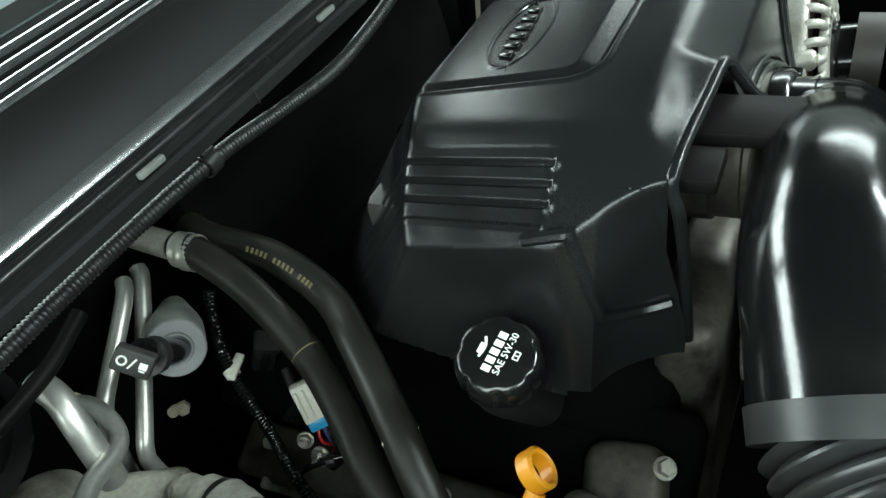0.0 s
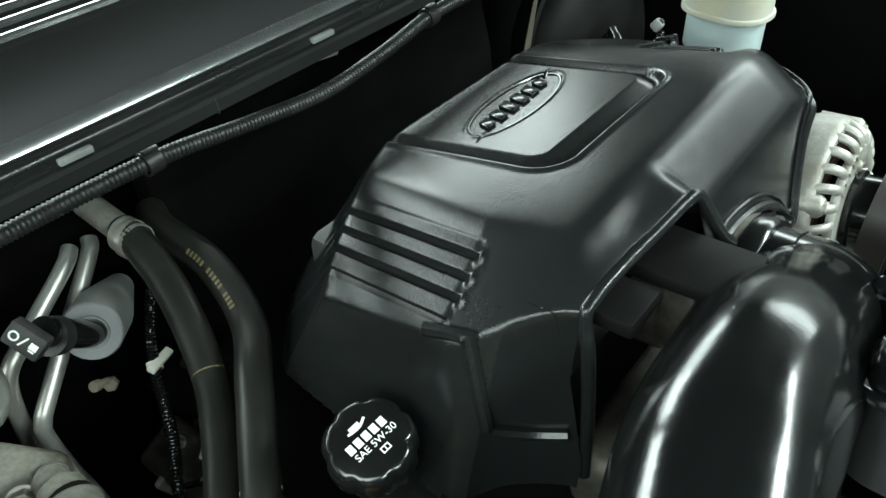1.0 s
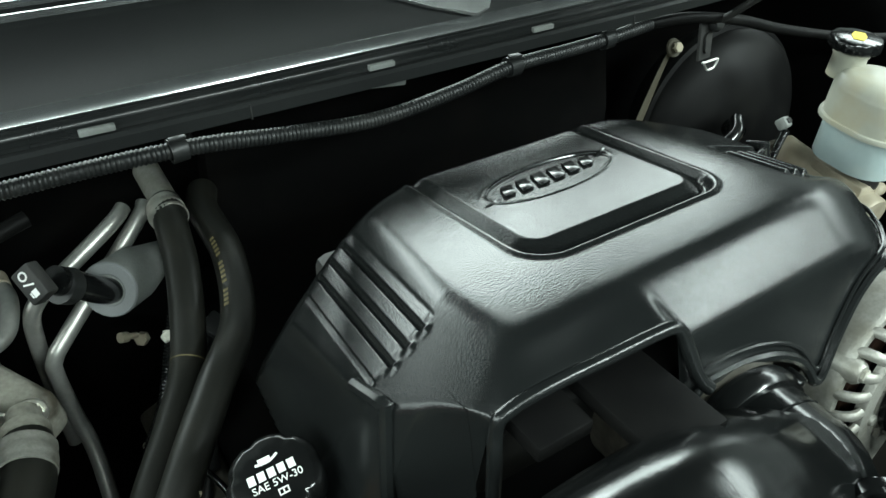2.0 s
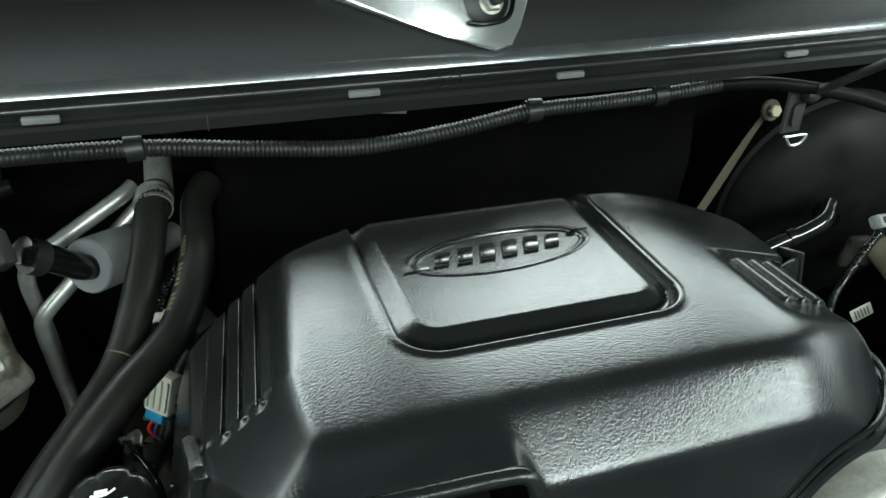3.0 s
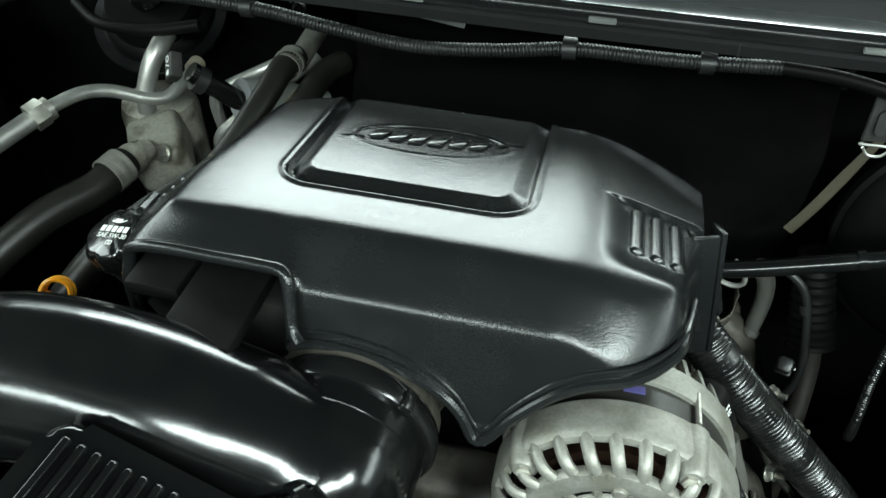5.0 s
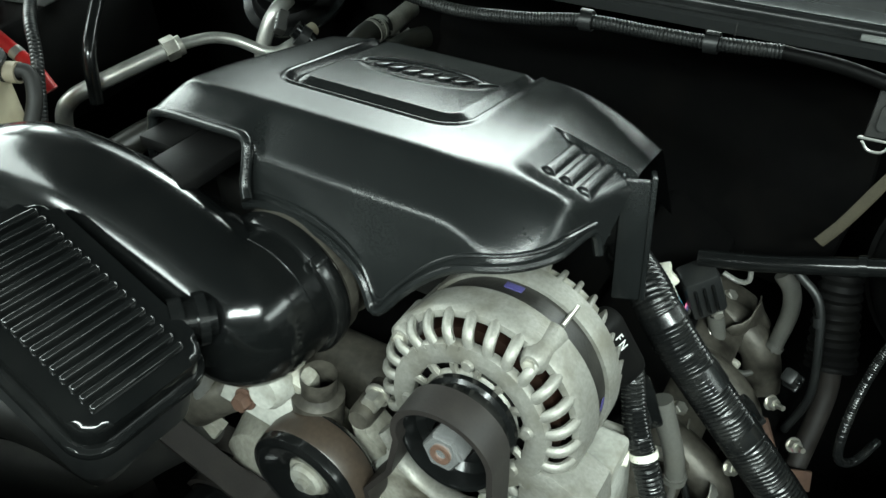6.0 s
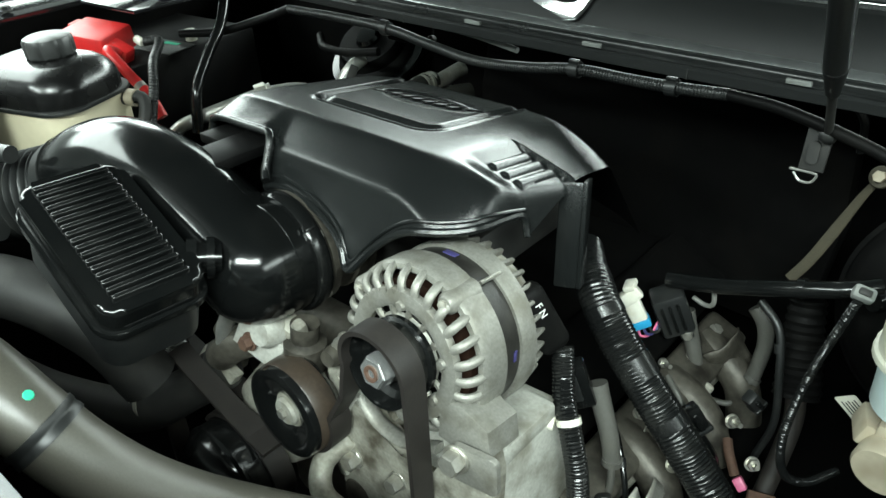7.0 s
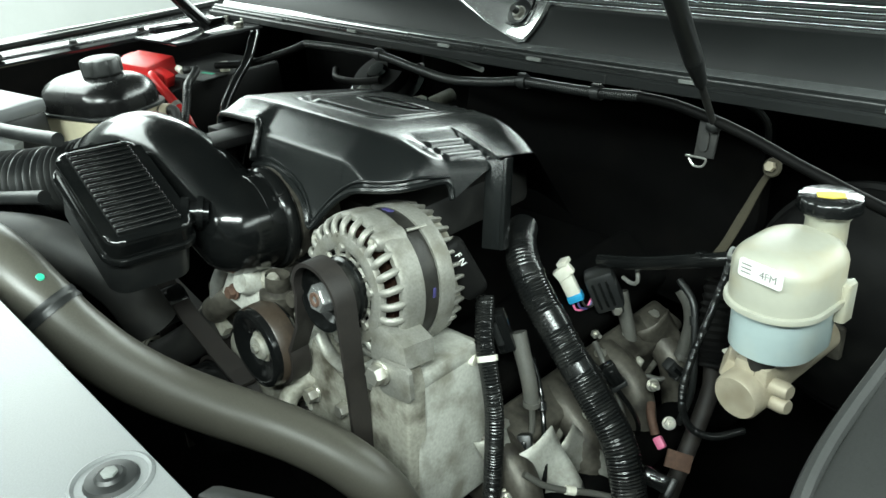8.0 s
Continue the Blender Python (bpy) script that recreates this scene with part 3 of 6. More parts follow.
# ---- wiring, hoses and pipes round the firewall ----
def cowl_conduit():
    c = thing("wiring_conduit", (0, 0.44, 1.12), "corrugated black wiring conduit clipped below the cowl", "conduit")
    mid = [(-0.40, 0.452, 1.118), (-0.30, 0.449, 1.122), (-0.196, 0.440, 1.125), (-0.12, 0.437, 1.117), (-0.05, 0.434, 1.1115), (0.02, 0.434, 1.117), (0.08, 0.435, 1.126), (0.135, 0.436, 1.1265), (0.186, 0.436, 1.128), (0.24, 0.436, 1.132)]
    part("sleeve", sweep(mid, corrugated(0.0050, 0.0031, 0.0010), 14, 0.0006), SATIN, c)
    part("smooth_sleeve", sweep([(0.24, 0.436, 1.132), (0.29, 0.432, 1.1305), (0.36, 0.425, 1.118), (0.43, 0.418, 1.098), (0.54, 0.40, 1.075), (0.66, 0.38, 1.06)], 0.0054, 12), RUNNER, c)
    part("smooth_sleeve", sweep([(-0.40, 0.452, 1.118), (-0.45, 0.44, 1.10), (-0.5, 0.40, 1.085), (-0.56, 0.37, 1.08)], 0.0060, 12), RUNNER, c)
    for x, y, z in ((-0.196, 0.440, 1.125), (0.08, 0.435, 1.126), (0.186, 0.436, 1.128)):
        b = part("clamp", lathe([(0.0066, -0.0055), (0.0084, -0.0055), (0.0084, 0.0055), (0.0066, 0.0055)], (x, y, z), (1, 0.02, 0.05), 16), SATIN, c, "black conduit clamp")
        part("clamp_tab", block((0.011, 0.006, 0.0022), pose(x, y - 0.002, z + 0.0095), 0.0006), SATIN, b)
    return c


cowl_conduit()


def firewall_parts():
    # Flange and mat share the firewall's black, with the shade painted in.
    f = thing("firewall_flange", (-0.22, 0.47, 1.05), "dull black steel flange above the heater pipes, darkened with shade", "bracket")
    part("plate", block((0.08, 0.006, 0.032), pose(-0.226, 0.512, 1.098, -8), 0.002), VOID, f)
    part("stud", lathe([(0, 0), (0.006, 0), (0.006, 0.006), (0.003, 0.009), (0, 0.009)], (-0.175, 0.500, 1.098), (0, -1, 0.2), 14), RUNNER, f)
    m = thing("insulation_mat", (0.16, 0.6, 1.0), "dark grey firewall insulation mat with shade in its colour", "insulation")
    out = [(-0.26, -0.16), (0.22, -0.19), (0.235, -0.05), (0.225, 0.068), (0.2, 0.085), (0.03, 0.092), (-0.24, 0.085)]
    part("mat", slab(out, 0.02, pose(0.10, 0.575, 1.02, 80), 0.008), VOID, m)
    part("mat_edge", sweep([(0.03, 0.558, 1.112), (0.12, 0.556, 1.116), (0.25, 0.556, 1.11), (0.30, 0.558, 1.103), (0.325, 0.56, 1.085), (0.328, 0.563, 1.05)], 0.004, 8), SATIN, m)
    w = thing("firewall_wiring", (-0.08, 0.47, 1.11), "dusty green-grey wiring bundle behind the conduit", "wire")
    part("wire", sweep([(-0.24, 0.475, 1.128), (-0.16, 0.468, 1.131), (-0.08, 0.462, 1.130), (-0.01, 0.458, 1.124)], 0.0035, 8), FOAM, w)
    return m


firewall_parts()


def clamp_ring(at, axis, r, parent, mat=STEEL):
    part("clamp", lathe([(r, -0.0055), (r * 1.09, -0.0055), (r * 1.1, -0.002), (r * 1.06, 0), (r * 1.1, 0.002), (r * 1.09, 0.0055), (r, 0.0055)], at, axis, 24), mat, parent, "metal hose clamp")


def heater_hoses():
    a = thing("heater_hose", (-0.23, 0.40, 0.9), "dusty black rubber heater hose with a metal clamp", "hose", "heater hoses")
    way = [(-0.193, 0.518, 1.034), (-0.198, 0.491, 1.0355), (-0.207, 0.445, 1.018), (-0.228, 0.390, 0.988), (-0.255, 0.350, 0.974), (-0.288, 0.310, 0.957), (-0.318, 0.265, 0.928), (-0.345, 0.21, 0.87)]
    part("tube", sweep(way, 0.0125, 22), HOSE, a)
    clamp_ring((-0.1965, 0.500, 1.0345), (0.1, -1, 0.0), 0.0132, a)
    clamp_ring((-0.1955, 0.509, 1.0345), (0.1, -1, 0.0), 0.0128, a)
    part("spigot", lathe([(0.011, 0), (0.011, 0.06)], (-0.192, 0.512, 1.030), (0.02, 1, 0.1), 18), ALLOY, a)
    part("mark", lathe([(0.01262, -0.0005), (0.0127, 0.0), (0.01262, 0.0005)], (-0.228, 0.390, 0.988), (-0.45, -0.83, -0.36), 22), GOLDINK, a, "thin yellow line round the hose")
    b = thing("heater_hose", (-0.22, 0.38, 0.9), "dusty black rubber heater hose with faded printing", "hose", "heater hoses")
    way = [(-0.155, 0.545, 1.018), (-0.165, 0.515, 1.020), (-0.170, 0.45, 1.018), (-0.189, 0.390, 1.008), (-0.224, 0.345, 1.003), (-0.262, 0.301, 0.988), (-0.297, 0.262, 0.960), (-0.34, 0.20, 0.90)]
    part("tube", sweep(way, 0.0125, 22), HOSE, b)
    part("stripe", lathe([(0.0126, -0.0012), (0.0128, 0.0), (0.0126, 0.0012)], (-0.268, 0.2945, 0.9835), (-0.58, -0.68, -0.36), 22), CREAM, b, "cream paint stripe")
    # faded printing along the hose, as plain bars
    line = spline(way, 0.0045)
    bm = bmesh.new()
    for k, (p, q) in enumerate(list(zip(line, line[1:]))[18:34]):
        d = Vector(q - p).normalized()
        out = Vector((-0.75, -0.35, 0.72))
        out = (out - d * out.dot(d)).normalized()
        if k % 6 != 5:
            block((0.0024, 0.0042, 0.0003), frame_of(Vector(p) + out * 0.0125, d, out), 0, bm)
    part("printing", bm, GOLDINK, b, "faded yellowish printing")


heater_hoses()


def ac_lines():
    a = thing("coolant_pipes", (-0.27, 0.5, 0.85), "pair of bare bent aluminium pipes", "pipe")
    part("pipe", sweep([(-0.215, 0.575, 1.004), (-0.229, 0.564, 0.999), (-0.285, 0.543, 0.974), (-0.302, 0.538, 0.963), (-0.309, 0.537, 0.948), (-0.311, 0.545, 0.91), (-0.311, 0.552, 0.869), (-0.309, 0.545, 0.79)], 0.0068, 16), TUBEALLOY, a)
    part("pipe", sweep([(-0.197, 0.577, 1.002), (-0.209, 0.566, 0.992), (-0.288, 0.529, 0.930), (-0.303, 0.523, 0.914), (-0.306, 0.521, 0.900), (-0.303, 0.512, 0.86), (-0.298, 0.495, 0.82), (-0.30, 0.46, 0.77)], 0.0068, 16), TUBEALLOY, a)
    s = thing("pressure_switch", (-0.25, 0.5, 0.93), "black switch with white symbols in a grey foam sleeve", "switch")
    far, near, tip = Vector((-0.193, 0.568, 0.950)), Vector((-0.252, 0.495, 0.988)), Vector((-0.300, 0.464, 1.038))
    ax = (near - far).normalized()
    part("foam_sleeve", sweep([far - ax * 0.004, far + ax * 0.015, (far + near) / 2, near], lambda q, d: 0.012 + 0.0105 * min(1, q * 1.6), 24), FOAM, s, "grey foam sleeve, open at the end")
    part("sleeve_mouth", lathe([(0.0125, 0.0012), (0.0135, 0.002), (0.0215, 0.002), (0.0226, 0.0)], near, ax, 24), GREYPANEL, s)
    part("core", sweep([near - ax * 0.01, near + ax * 0.004, near * 0.5 + tip * 0.5 + Vector((0, 0, 0.002)), tip + Vector((0.012, 0.008, -0.008))], 0.0105, 18), GLOSS, s)
    part("collar", sweep([near * 0.45 + tip * 0.55, near * 0.3 + tip * 0.7], 0.0135, 18), SATIN, s)
    m = frame_of(tip, (-0.2, 0.55, 0.42), (-0.75, -0.45, 0.62))
    cap = part("switch_cap", block((0.026, 0.017, 0.012), m, 0.002), DULL, s)
    bm = bmesh.new()
    z = m @ pose(0, 0, 0.0062)
    block((0.0012, 0.0085, 0.0003), z @ pose(0, 0, 0, 0, 0, -25), 0, bm)
    for k in range(14):
        w = 2 * math.pi * k / 14
        block((0.0013, 0.0011, 0.0003), z @ pose(0.0068 + 0.0029 * math.cos(w), 0.0029 * math.sin(w), 0, 0, 0, math.degrees(w)), 0, bm)
    for dx, dy, w, h in ((-0.0072, 0.003, 0.004, 0.001), (-0.0072, -0.0004, 0.0052, 0.0045)):
        block((w, h, 0.0003), z @ pose(dx, dy, 0), 0, bm)
    part("symbols", bm, INK, cap, "white printed symbols")
    v = thing("service_valve", (-0.227, 0.59, 0.85), "small brass service valve", "valve")
    part("stem", lathe([(0, 0), (0.003, 0), (0.003, 0.012), (0.005, 0.012), (0.005, 0.02), (0, 0.02)], (-0.23, 0.575, 0.862), (-0.6, -0.3, 0.4), 12), TAN, v)
    part("nut", hexnut((-0.222, 0.59, 0.842), (-0.5, -0.6, 0.4), 0.012, 0.008), TAN, v)
    t = thing("sensor_conduit", (-0.22, 0.46, 0.85), "thin corrugated conduit with a white clip", "conduit")
    way = [(-0.175, 0.535, 0.965), (-0.186, 0.53, 0.953), (-0.203, 0.518, 0.93), (-0.214, 0.505, 0.910), (-0.228, 0.48, 0.892), (-0.245, 0.45, 0.882), (-0.268, 0.415, 0.876), (-0.28, 0.38, 0.85), (-0.27, 0.34, 0.80)]
    part("sleeve", sweep(way, corrugated(0.0042, 0.0033, 0.0012), 12, 0.0008), GLOSS, t)
    k = part("clip", block((0.028, 0.008, 0.006), frame_of((-0.208, 0.505, 0.913), (0.9, 0.35, -0.1), (-0.4, -0.5, 0.7)), 0.0015), WHITE, t, "white plastic clip")
    part("band", lathe([(0.0055, -0.0035), (0.0066, -0.0035), (0.0066, 0.0035), (0.0055, 0.0035)], (-0.2135, 0.5055, 0.911), (-0.3, -0.55, -0.45), 14), WHITE, k)


ac_lines()


def accumulator():
    a = thing("ac_accumulator", (-0.385, 0.542, 0.8), "cast aluminium accumulator with hose fittings", "accumulator")
    c = (-0.385, 0.542, 0)
    part("canister", lathe([(0.0, 0.80), (0.041, 0.80), (0.044, 0.81), (0.044, 0.925), (0.041, 0.938), (0.024, 0.948), (0, 0.950)], c, (0, 0, 1), 32), OLDALLOY, a)
    part("black_band", lathe([(0.0442, 0.825), (0.0455, 0.825), (0.0455, 0.845), (0.0442, 0.845)], c, (0, 0, 1), 32), DULL, a)
    part("head", block((0.06, 0.075, 0.05), pose(-0.352, 0.478, 0.918, 8, -12, 30), 0.010, seg=3), OLDALLOY, a)
    for at in ((-0.352, 0.444, 0.944), (-0.329, 0.450, 0.938)):
        part("bolt", hexnut(at, (-0.3, -0.8, 0.5), 0.014, 0.012, washer=0.0105), STEEL, a)
    part("port", lathe([(0, 0), (0.012, 0), (0.012, 0.02), (0.0165, 0.02), (0.0165, 0.045), (0, 0.045)], (-0.335, 0.432, 0.955), (-0.1, -0.95, 0.15), 20), OLDALLOY, a)
    part("inlet_pipe", sweep([(-0.352, 0.474, 0.972), (-0.350, 0.476, 0.99), (-0.344, 0.487, 1.016), (-0.338, 0.50, 1.032), (-0.335, 0.52, 1.04)], 0.0095, 16), TUBEALLOY, a)
    part("liquid_pipe", sweep([(-0.322, 0.535, 0.994), (-0.319, 0.515, 0.995), (-0.322, 0.496, 0.992), (-0.330, 0.481, 0.988), (-0.345, 0.469, 0.992), (-0.372, 0.455, 1.005), (-0.391, 0.436, 1.0115), (-0.402, 0.408, 1.014), (-0.408, 0.386, 1.014)], 0.0068, 16), TUBEALLOY, a)
    part("outlet_pipe", sweep([(-0.407, 0.392, 1.014), (-0.428, 0.352, 1.005), (-0.452, 0.308, 0.994), (-0.466, 0.284, 0.985), (-0.474, 0.272, 0.968), (-0.476, 0.266, 0.93)], 0.0094, 16), TUBEALLOY, a, "thicker aluminium outlet pipe")
    part("union_nut", hexnut((-0.411, 0.381, 1.0135), (0.3, 0.62, 0.12), 0.024, 0.016), STEEL, a)
    clamp_ring((-0.4045, 0.396, 1.0145), (0.3, 0.62, 0.12), 0.0105, a)
    part("pipe_collar", lathe([(0.0068, 0), (0.0088, 0), (0.0088, 0.014), (0.0068, 0.014)], (-0.322, 0.528, 0.9945), (-0.05, 1, 0), 16), TAN, a)
    h = thing("suction_hose", (-0.36, 0.36, 0.95), "thick black rubber hose with a crimped metal end", "hose")
    way = [(-0.338, 0.400, 0.962), (-0.340, 0.384, 0.962), (-0.348, 0.360, 0.958), (-0.38, 0.31, 0.952), (-0.42, 0.23, 0.925), (-0.45, 0.14, 0.90)]
    part("tube", sweep(way, 0.0165, 22), HOSE, h)
    clamp_ring((-0.340, 0.390, 0.962), (-0.25, -0.95, -0.05), 0.0172, h, ALLOY)
    clamp_ring((-0.342, 0.380, 0.9615), (-0.25, -0.95, -0.05), 0.0172, h, ALLOY)
    r = thing("blower_motor", (-0.34, 0.53, 1.05), "black ribbed blower motor housing", "motor")
    part("drum", lathe([(0, 0), (0.05, 0), (0.055, -0.008), (0.055, -0.018), (0.062, -0.022), (0.066, -0.03), (0.066, -0.05)], (-0.395, 0.59, 1.04), (0.05, -0.5, 0.86), 36), RUNNER, r)
    part("rim_flange", lathe([(0.066, -0.03), (0.078, -0.031), (0.079, -0.034), (0.066, -0.035)], (-0.395, 0.59, 1.04), (0.05, -0.5, 0.86), 40), GLOSS, r)
    part("hub", lathe([(0, 0.006), (0.016, 0.005), (0.02, 0), (0.02, -0.005)], (-0.395, 0.587, 1.044), (0.05, -0.5, 0.86), 24), GLOSS, r)
    part("cooling_tube", sweep([(-0.45, 0.54, 1.05), (-0.40, 0.505, 1.05), (-0.34, 0.50, 1.053), (-0.29, 0.51, 1.06)], 0.006, 12), RUNNER, r)
    return a


accumulator()


def oil_filler():
    o = thing("oil_filler", (-0.234, 0.24, 0.95), "black scalloped oil filler cap on its neck", "oil cap")
    up = Vector((-0.24, -0.16, 0.95)).normalized()
    c = Vector((-0.2262, 0.2379, 1.0225))
    cap = part("cap", lathe([(0, 0.0185), (0.021, 0.0185), (0.0245, 0.0165), (0.0268, 0.012), (0.027, 0.0), (0.024, -0.002), (0, -0.002)], c, up, 72,
                            wave=lambda a, h: 1 - 0.075 * max(0, math.cos(7 * a)) ** 3 * (1 if h < 0.0184 else 0.5)), GLOSS, o)
    m = frame_of(c + up * 0.0187, (0.97, -0.14, 0.22), up) @ Matrix.Scale(0.88, 4)
    writing("SAE 5W-30", 0.0068, m @ pose(0.002, -0.0052, 0), INK, cap, "lettering", label="white printed oil grade")
    for k in range(5):
        part("printed_bar", block((0.0046, 0.0062, 0.0003), m @ pose(-0.0125 + 0.0064 * k, 0.0022, 0), 0), INK, cap)
    part("oil_can_mark", sweep([m @ Vector(p) for p in ((-0.0075, 0.0105, 0.0), (-0.0035, 0.0098, 0.0), (0.002, 0.0098, 0.0), (0.0075, 0.0125, 0.0))], 0.0009, 6, flat=0.3), INK, cap)
    part("oil_can_mark", block((0.008, 0.003, 0.0003), m @ pose(-0.0012, 0.0118, 0), 0), INK, cap)
    for dx, dy, w, h in ((0, 0.0018, 0.0064, 0.0008), (0, -0.0018, 0.0064, 0.0008), (-0.0029, 0, 0.0008, 0.0042), (0.0029, 0, 0.0008, 0.0042), (0, 0, 0.0008, 0.003)):
        part("book_mark", block((w, h, 0.0003), m @ pose(0.0035 + dx, -0.0122 + dy, 0), 0), INK, cap)
    part("neck", sweep([c - up * 0.001, c - up * 0.02, c - up * 0.04 + Vector((0.008, 0.0, -0.006)), c + Vector((0.045, 0.0, -0.09))], lambda q, d: 0.022 - 0.004 * q, 24), SATIN, o)
    part("neck_collar", lathe([(0.0235, -0.004), (0.0235, -0.0075), (0.021, -0.009)], c, up, 32), GLOSS, o)
    d = thing("dipstick", (-0.27, 0.2, 0.95), "orange-yellow plastic dipstick handle", "dipstick")
    q = Vector((-0.272, 0.201, 0.997))
    axis = Vector((0.35, -0.75, 0.62)).normalized()
    loop = frame_of(q, (0.85, 0.2, 0.35), axis)
    bm = lathe([(0.0088, -0.0045), (0.0088, 0.0045), (0.0105, 0.006), (0.0128, 0.0045), (0.0128, -0.0045), (0.0105, -0.006), (0.0088, -0.0045)], q, axis, 28)
    part("loop", bm, YELLOW, d)
    stem = q - loop.to_3x3() @ Vector((0.0135, 0, 0))
    part("stem", sweep([stem + Vector((0.002, 0, 0.0)), stem + Vector((-0.004, 0.002, -0.006)), stem + Vector((-0.004, 0.006, -0.016))], 0.0058, 14), YELLOW, d)
    part("guide_tube", sweep([stem + Vector((-0.004, 0.007, -0.016)), stem + Vector((0.012, 0.02, -0.05)), stem + Vector((0.05, 0.03, -0.12))], 0.005, 12), TUBEALLOY, d)


oil_filler()

# ---- intake ----
def intake():
    d = thing("intake_duct", (-0.09, 0.07, 1.0), "shiny black plastic air intake duct with a bellows", "duct")
    bend = Vector((-0.006, 0.081, 1.042))
    way = [bend, (-0.030, 0.0795, 1.0515), (-0.066, 0.0778, 1.071), (-0.115, 0.0738, 1.090), (-0.172, 0.0696, 1.0942), (-0.2133, 0.0599, 1.0836), (-0.246, 0.0515, 1.065)]
    bm = sweep(way, lambda q, d: 0.0505 - 0.0045 * min(1, q * 2.2), 44, 0.004)
    bmesh.ops.create_uvsphere(bm, u_segments=44, v_segments=28, radius=0.0508, matrix=Matrix.Translation(bend))
    lathe([(0.0508, 0.0), (0.0512, -0.015), (0.0515, -0.038)], bend, (-0.03, -1, 0.05), 44, bm)
    part("elbow", bm, DUCT, d)
    part("mould_line", lathe([(0.0510, -0.0006), (0.0516, 0.0), (0.0510, 0.0006)], bend + Vector((0, 0.012, 0)), (-0.03, -1, 0.05), 44), DUCT, d)
    part("end_ring", lathe([(0.049, 0), (0.055, 0), (0.056, 0.003), (0.056, 0.010), (0.054, 0.013), (0.049, 0.013)], (-0.0045, 0.120, 1.040), (-0.03, -1, 0.05), 44), GLOSS, d)
    part("clip_lug", block((0.008, 0.012, 0.006), pose(0.034, 0.112, 1.080, 0, 45), 0.0015), GLOSS, d)
    part("cuff", sweep([(-0.238, 0.0535, 1.0695), (-0.252, 0.049, 1.0605)], 0.0475, 32), SATIN, d)
    bell = [(-0.250, 0.050, 1.062), (-0.29, 0.024, 1.050), (-0.34, -0.012, 1.040), (-0.40, -0.05, 1.034)]
    part("bellows", sweep(bell, corrugated(0.038, 0.0105, 0.007), 36, 0.0016), SATIN, d, "ribbed black bellows")
    lug = frame_of((-0.128, 0.092, 1.130), (1, 0.1, 0.1), (0, 0.6, 0.8))
    part("lug", block((0.012, 0.006, 0.006), lug, 0.0015), GLOSS, d)
    r = thing("resonator_box", (-0.05, -0.015, 1.03), "black plastic resonator box with a ribbed lid", "resonator")
    m = frame_of((-0.0445, -0.013, 1.1075), (0.1275, -0.0115, -0.051), (0.37, 0.03, 0.93))
    lid = part("lid", slab(rounded(0.150, 0.084, 0.016), 0.020, m @ pose(0, 0, -0.020), 0.006, seg=3), DUCT, r)
    rib = None
    for k in range(17):
        if rib is None:
            rib = part("rib", block((0.0046, 0.060, 0.008), Matrix(), 0.0018, seg=3), GLOSS, lid)
            mesh = rib.data
        else:
            rib = new("rib", mesh)
            rib.parent = lid
        rib.matrix_basis = m @ pose(-0.063 + 0.0078 * k, 0.0, 0.0008)
    part("rim", slab(rounded(0.157, 0.091, 0.019), 0.006, m @ pose(0, 0, -0.026), 0.002), GLOSS, r)
    base = part("base", slab(rounded(0.146, 0.080, 0.018), 0.040, m @ pose(0.002, 0, -0.066), 0.0), SATIN, r)
    part("foot", block((0.02, 0.03, 0.014), m @ pose(0.056, 0.01, -0.070), 0.004), SATIN, base)
    n0, n1 = Vector((-0.018, 0.012, 1.080)), Vector((0.004, 0.046, 1.072))
    part("spigot", sweep([n0, n0 * 0.5 + n1 * 0.5, n1], 0.0125, 22), GLOSS, r)
    part("spigot_ring", lathe([(0.012, -0.004), (0.0155, -0.004), (0.0155, 0.004), (0.012, 0.004)], n0 * 0.55 + n1 * 0.45, n1 - n0, 24), GLOSS, r)
    part("spigot_ring", lathe([(0.012, -0.003), (0.017, -0.003), (0.017, 0.003), (0.012, 0.003)], n0 * 0.2 + n1 * 0.8, n1 - n0, 24), GLOSS, r)
    t = thing("throttle_body", (0.006, 0.14, 0.99), "bare aluminium throttle body behind the duct", "throttle body")
    part("barrel", lathe([(0.046, 0), (0.0535, 0), (0.0535, 0.008), (0.050, 0.010), (0.050, 0.028), (0.0525, 0.03), (0.0525, 0.05), (0.04, 0.05)], (-0.0045, 0.122, 1.040), (0, 1, -0.03), 40), GRIME, t)
    for a in (35, 145, 215, 325):
        part("bolt", hexnut((-0.0045 + 0.05 * math.cos(radians(a)), 0.121, 1.040 + 0.05 * math.sin(radians(a))), (0, -1, 0), 0.009, 0.006), STEEL, t)
    mf = thing("intake_manifold", (-0.1, 0.22, 1.05), "black plastic intake manifold runners under the cover", "manifold")
    for x0, x1, y0, z in ((-0.102, -0.058, 0.098, 1.1165), (-0.142, -0.108, 0.134, 1.1110), (-0.05, -0.018, 0.145, 1.098)):
        part("runner", block((x1 - x0, 0.09, 0.010), pose((x0 + x1) / 2, y0 + 0.043, z - 0.005, -2), 0.002), RUNNER, mf)
    part("body", block((0.27, 0.20, 0.05), pose(0.0, 0.28, 1.03), 0.01), DULL, mf)


intake()


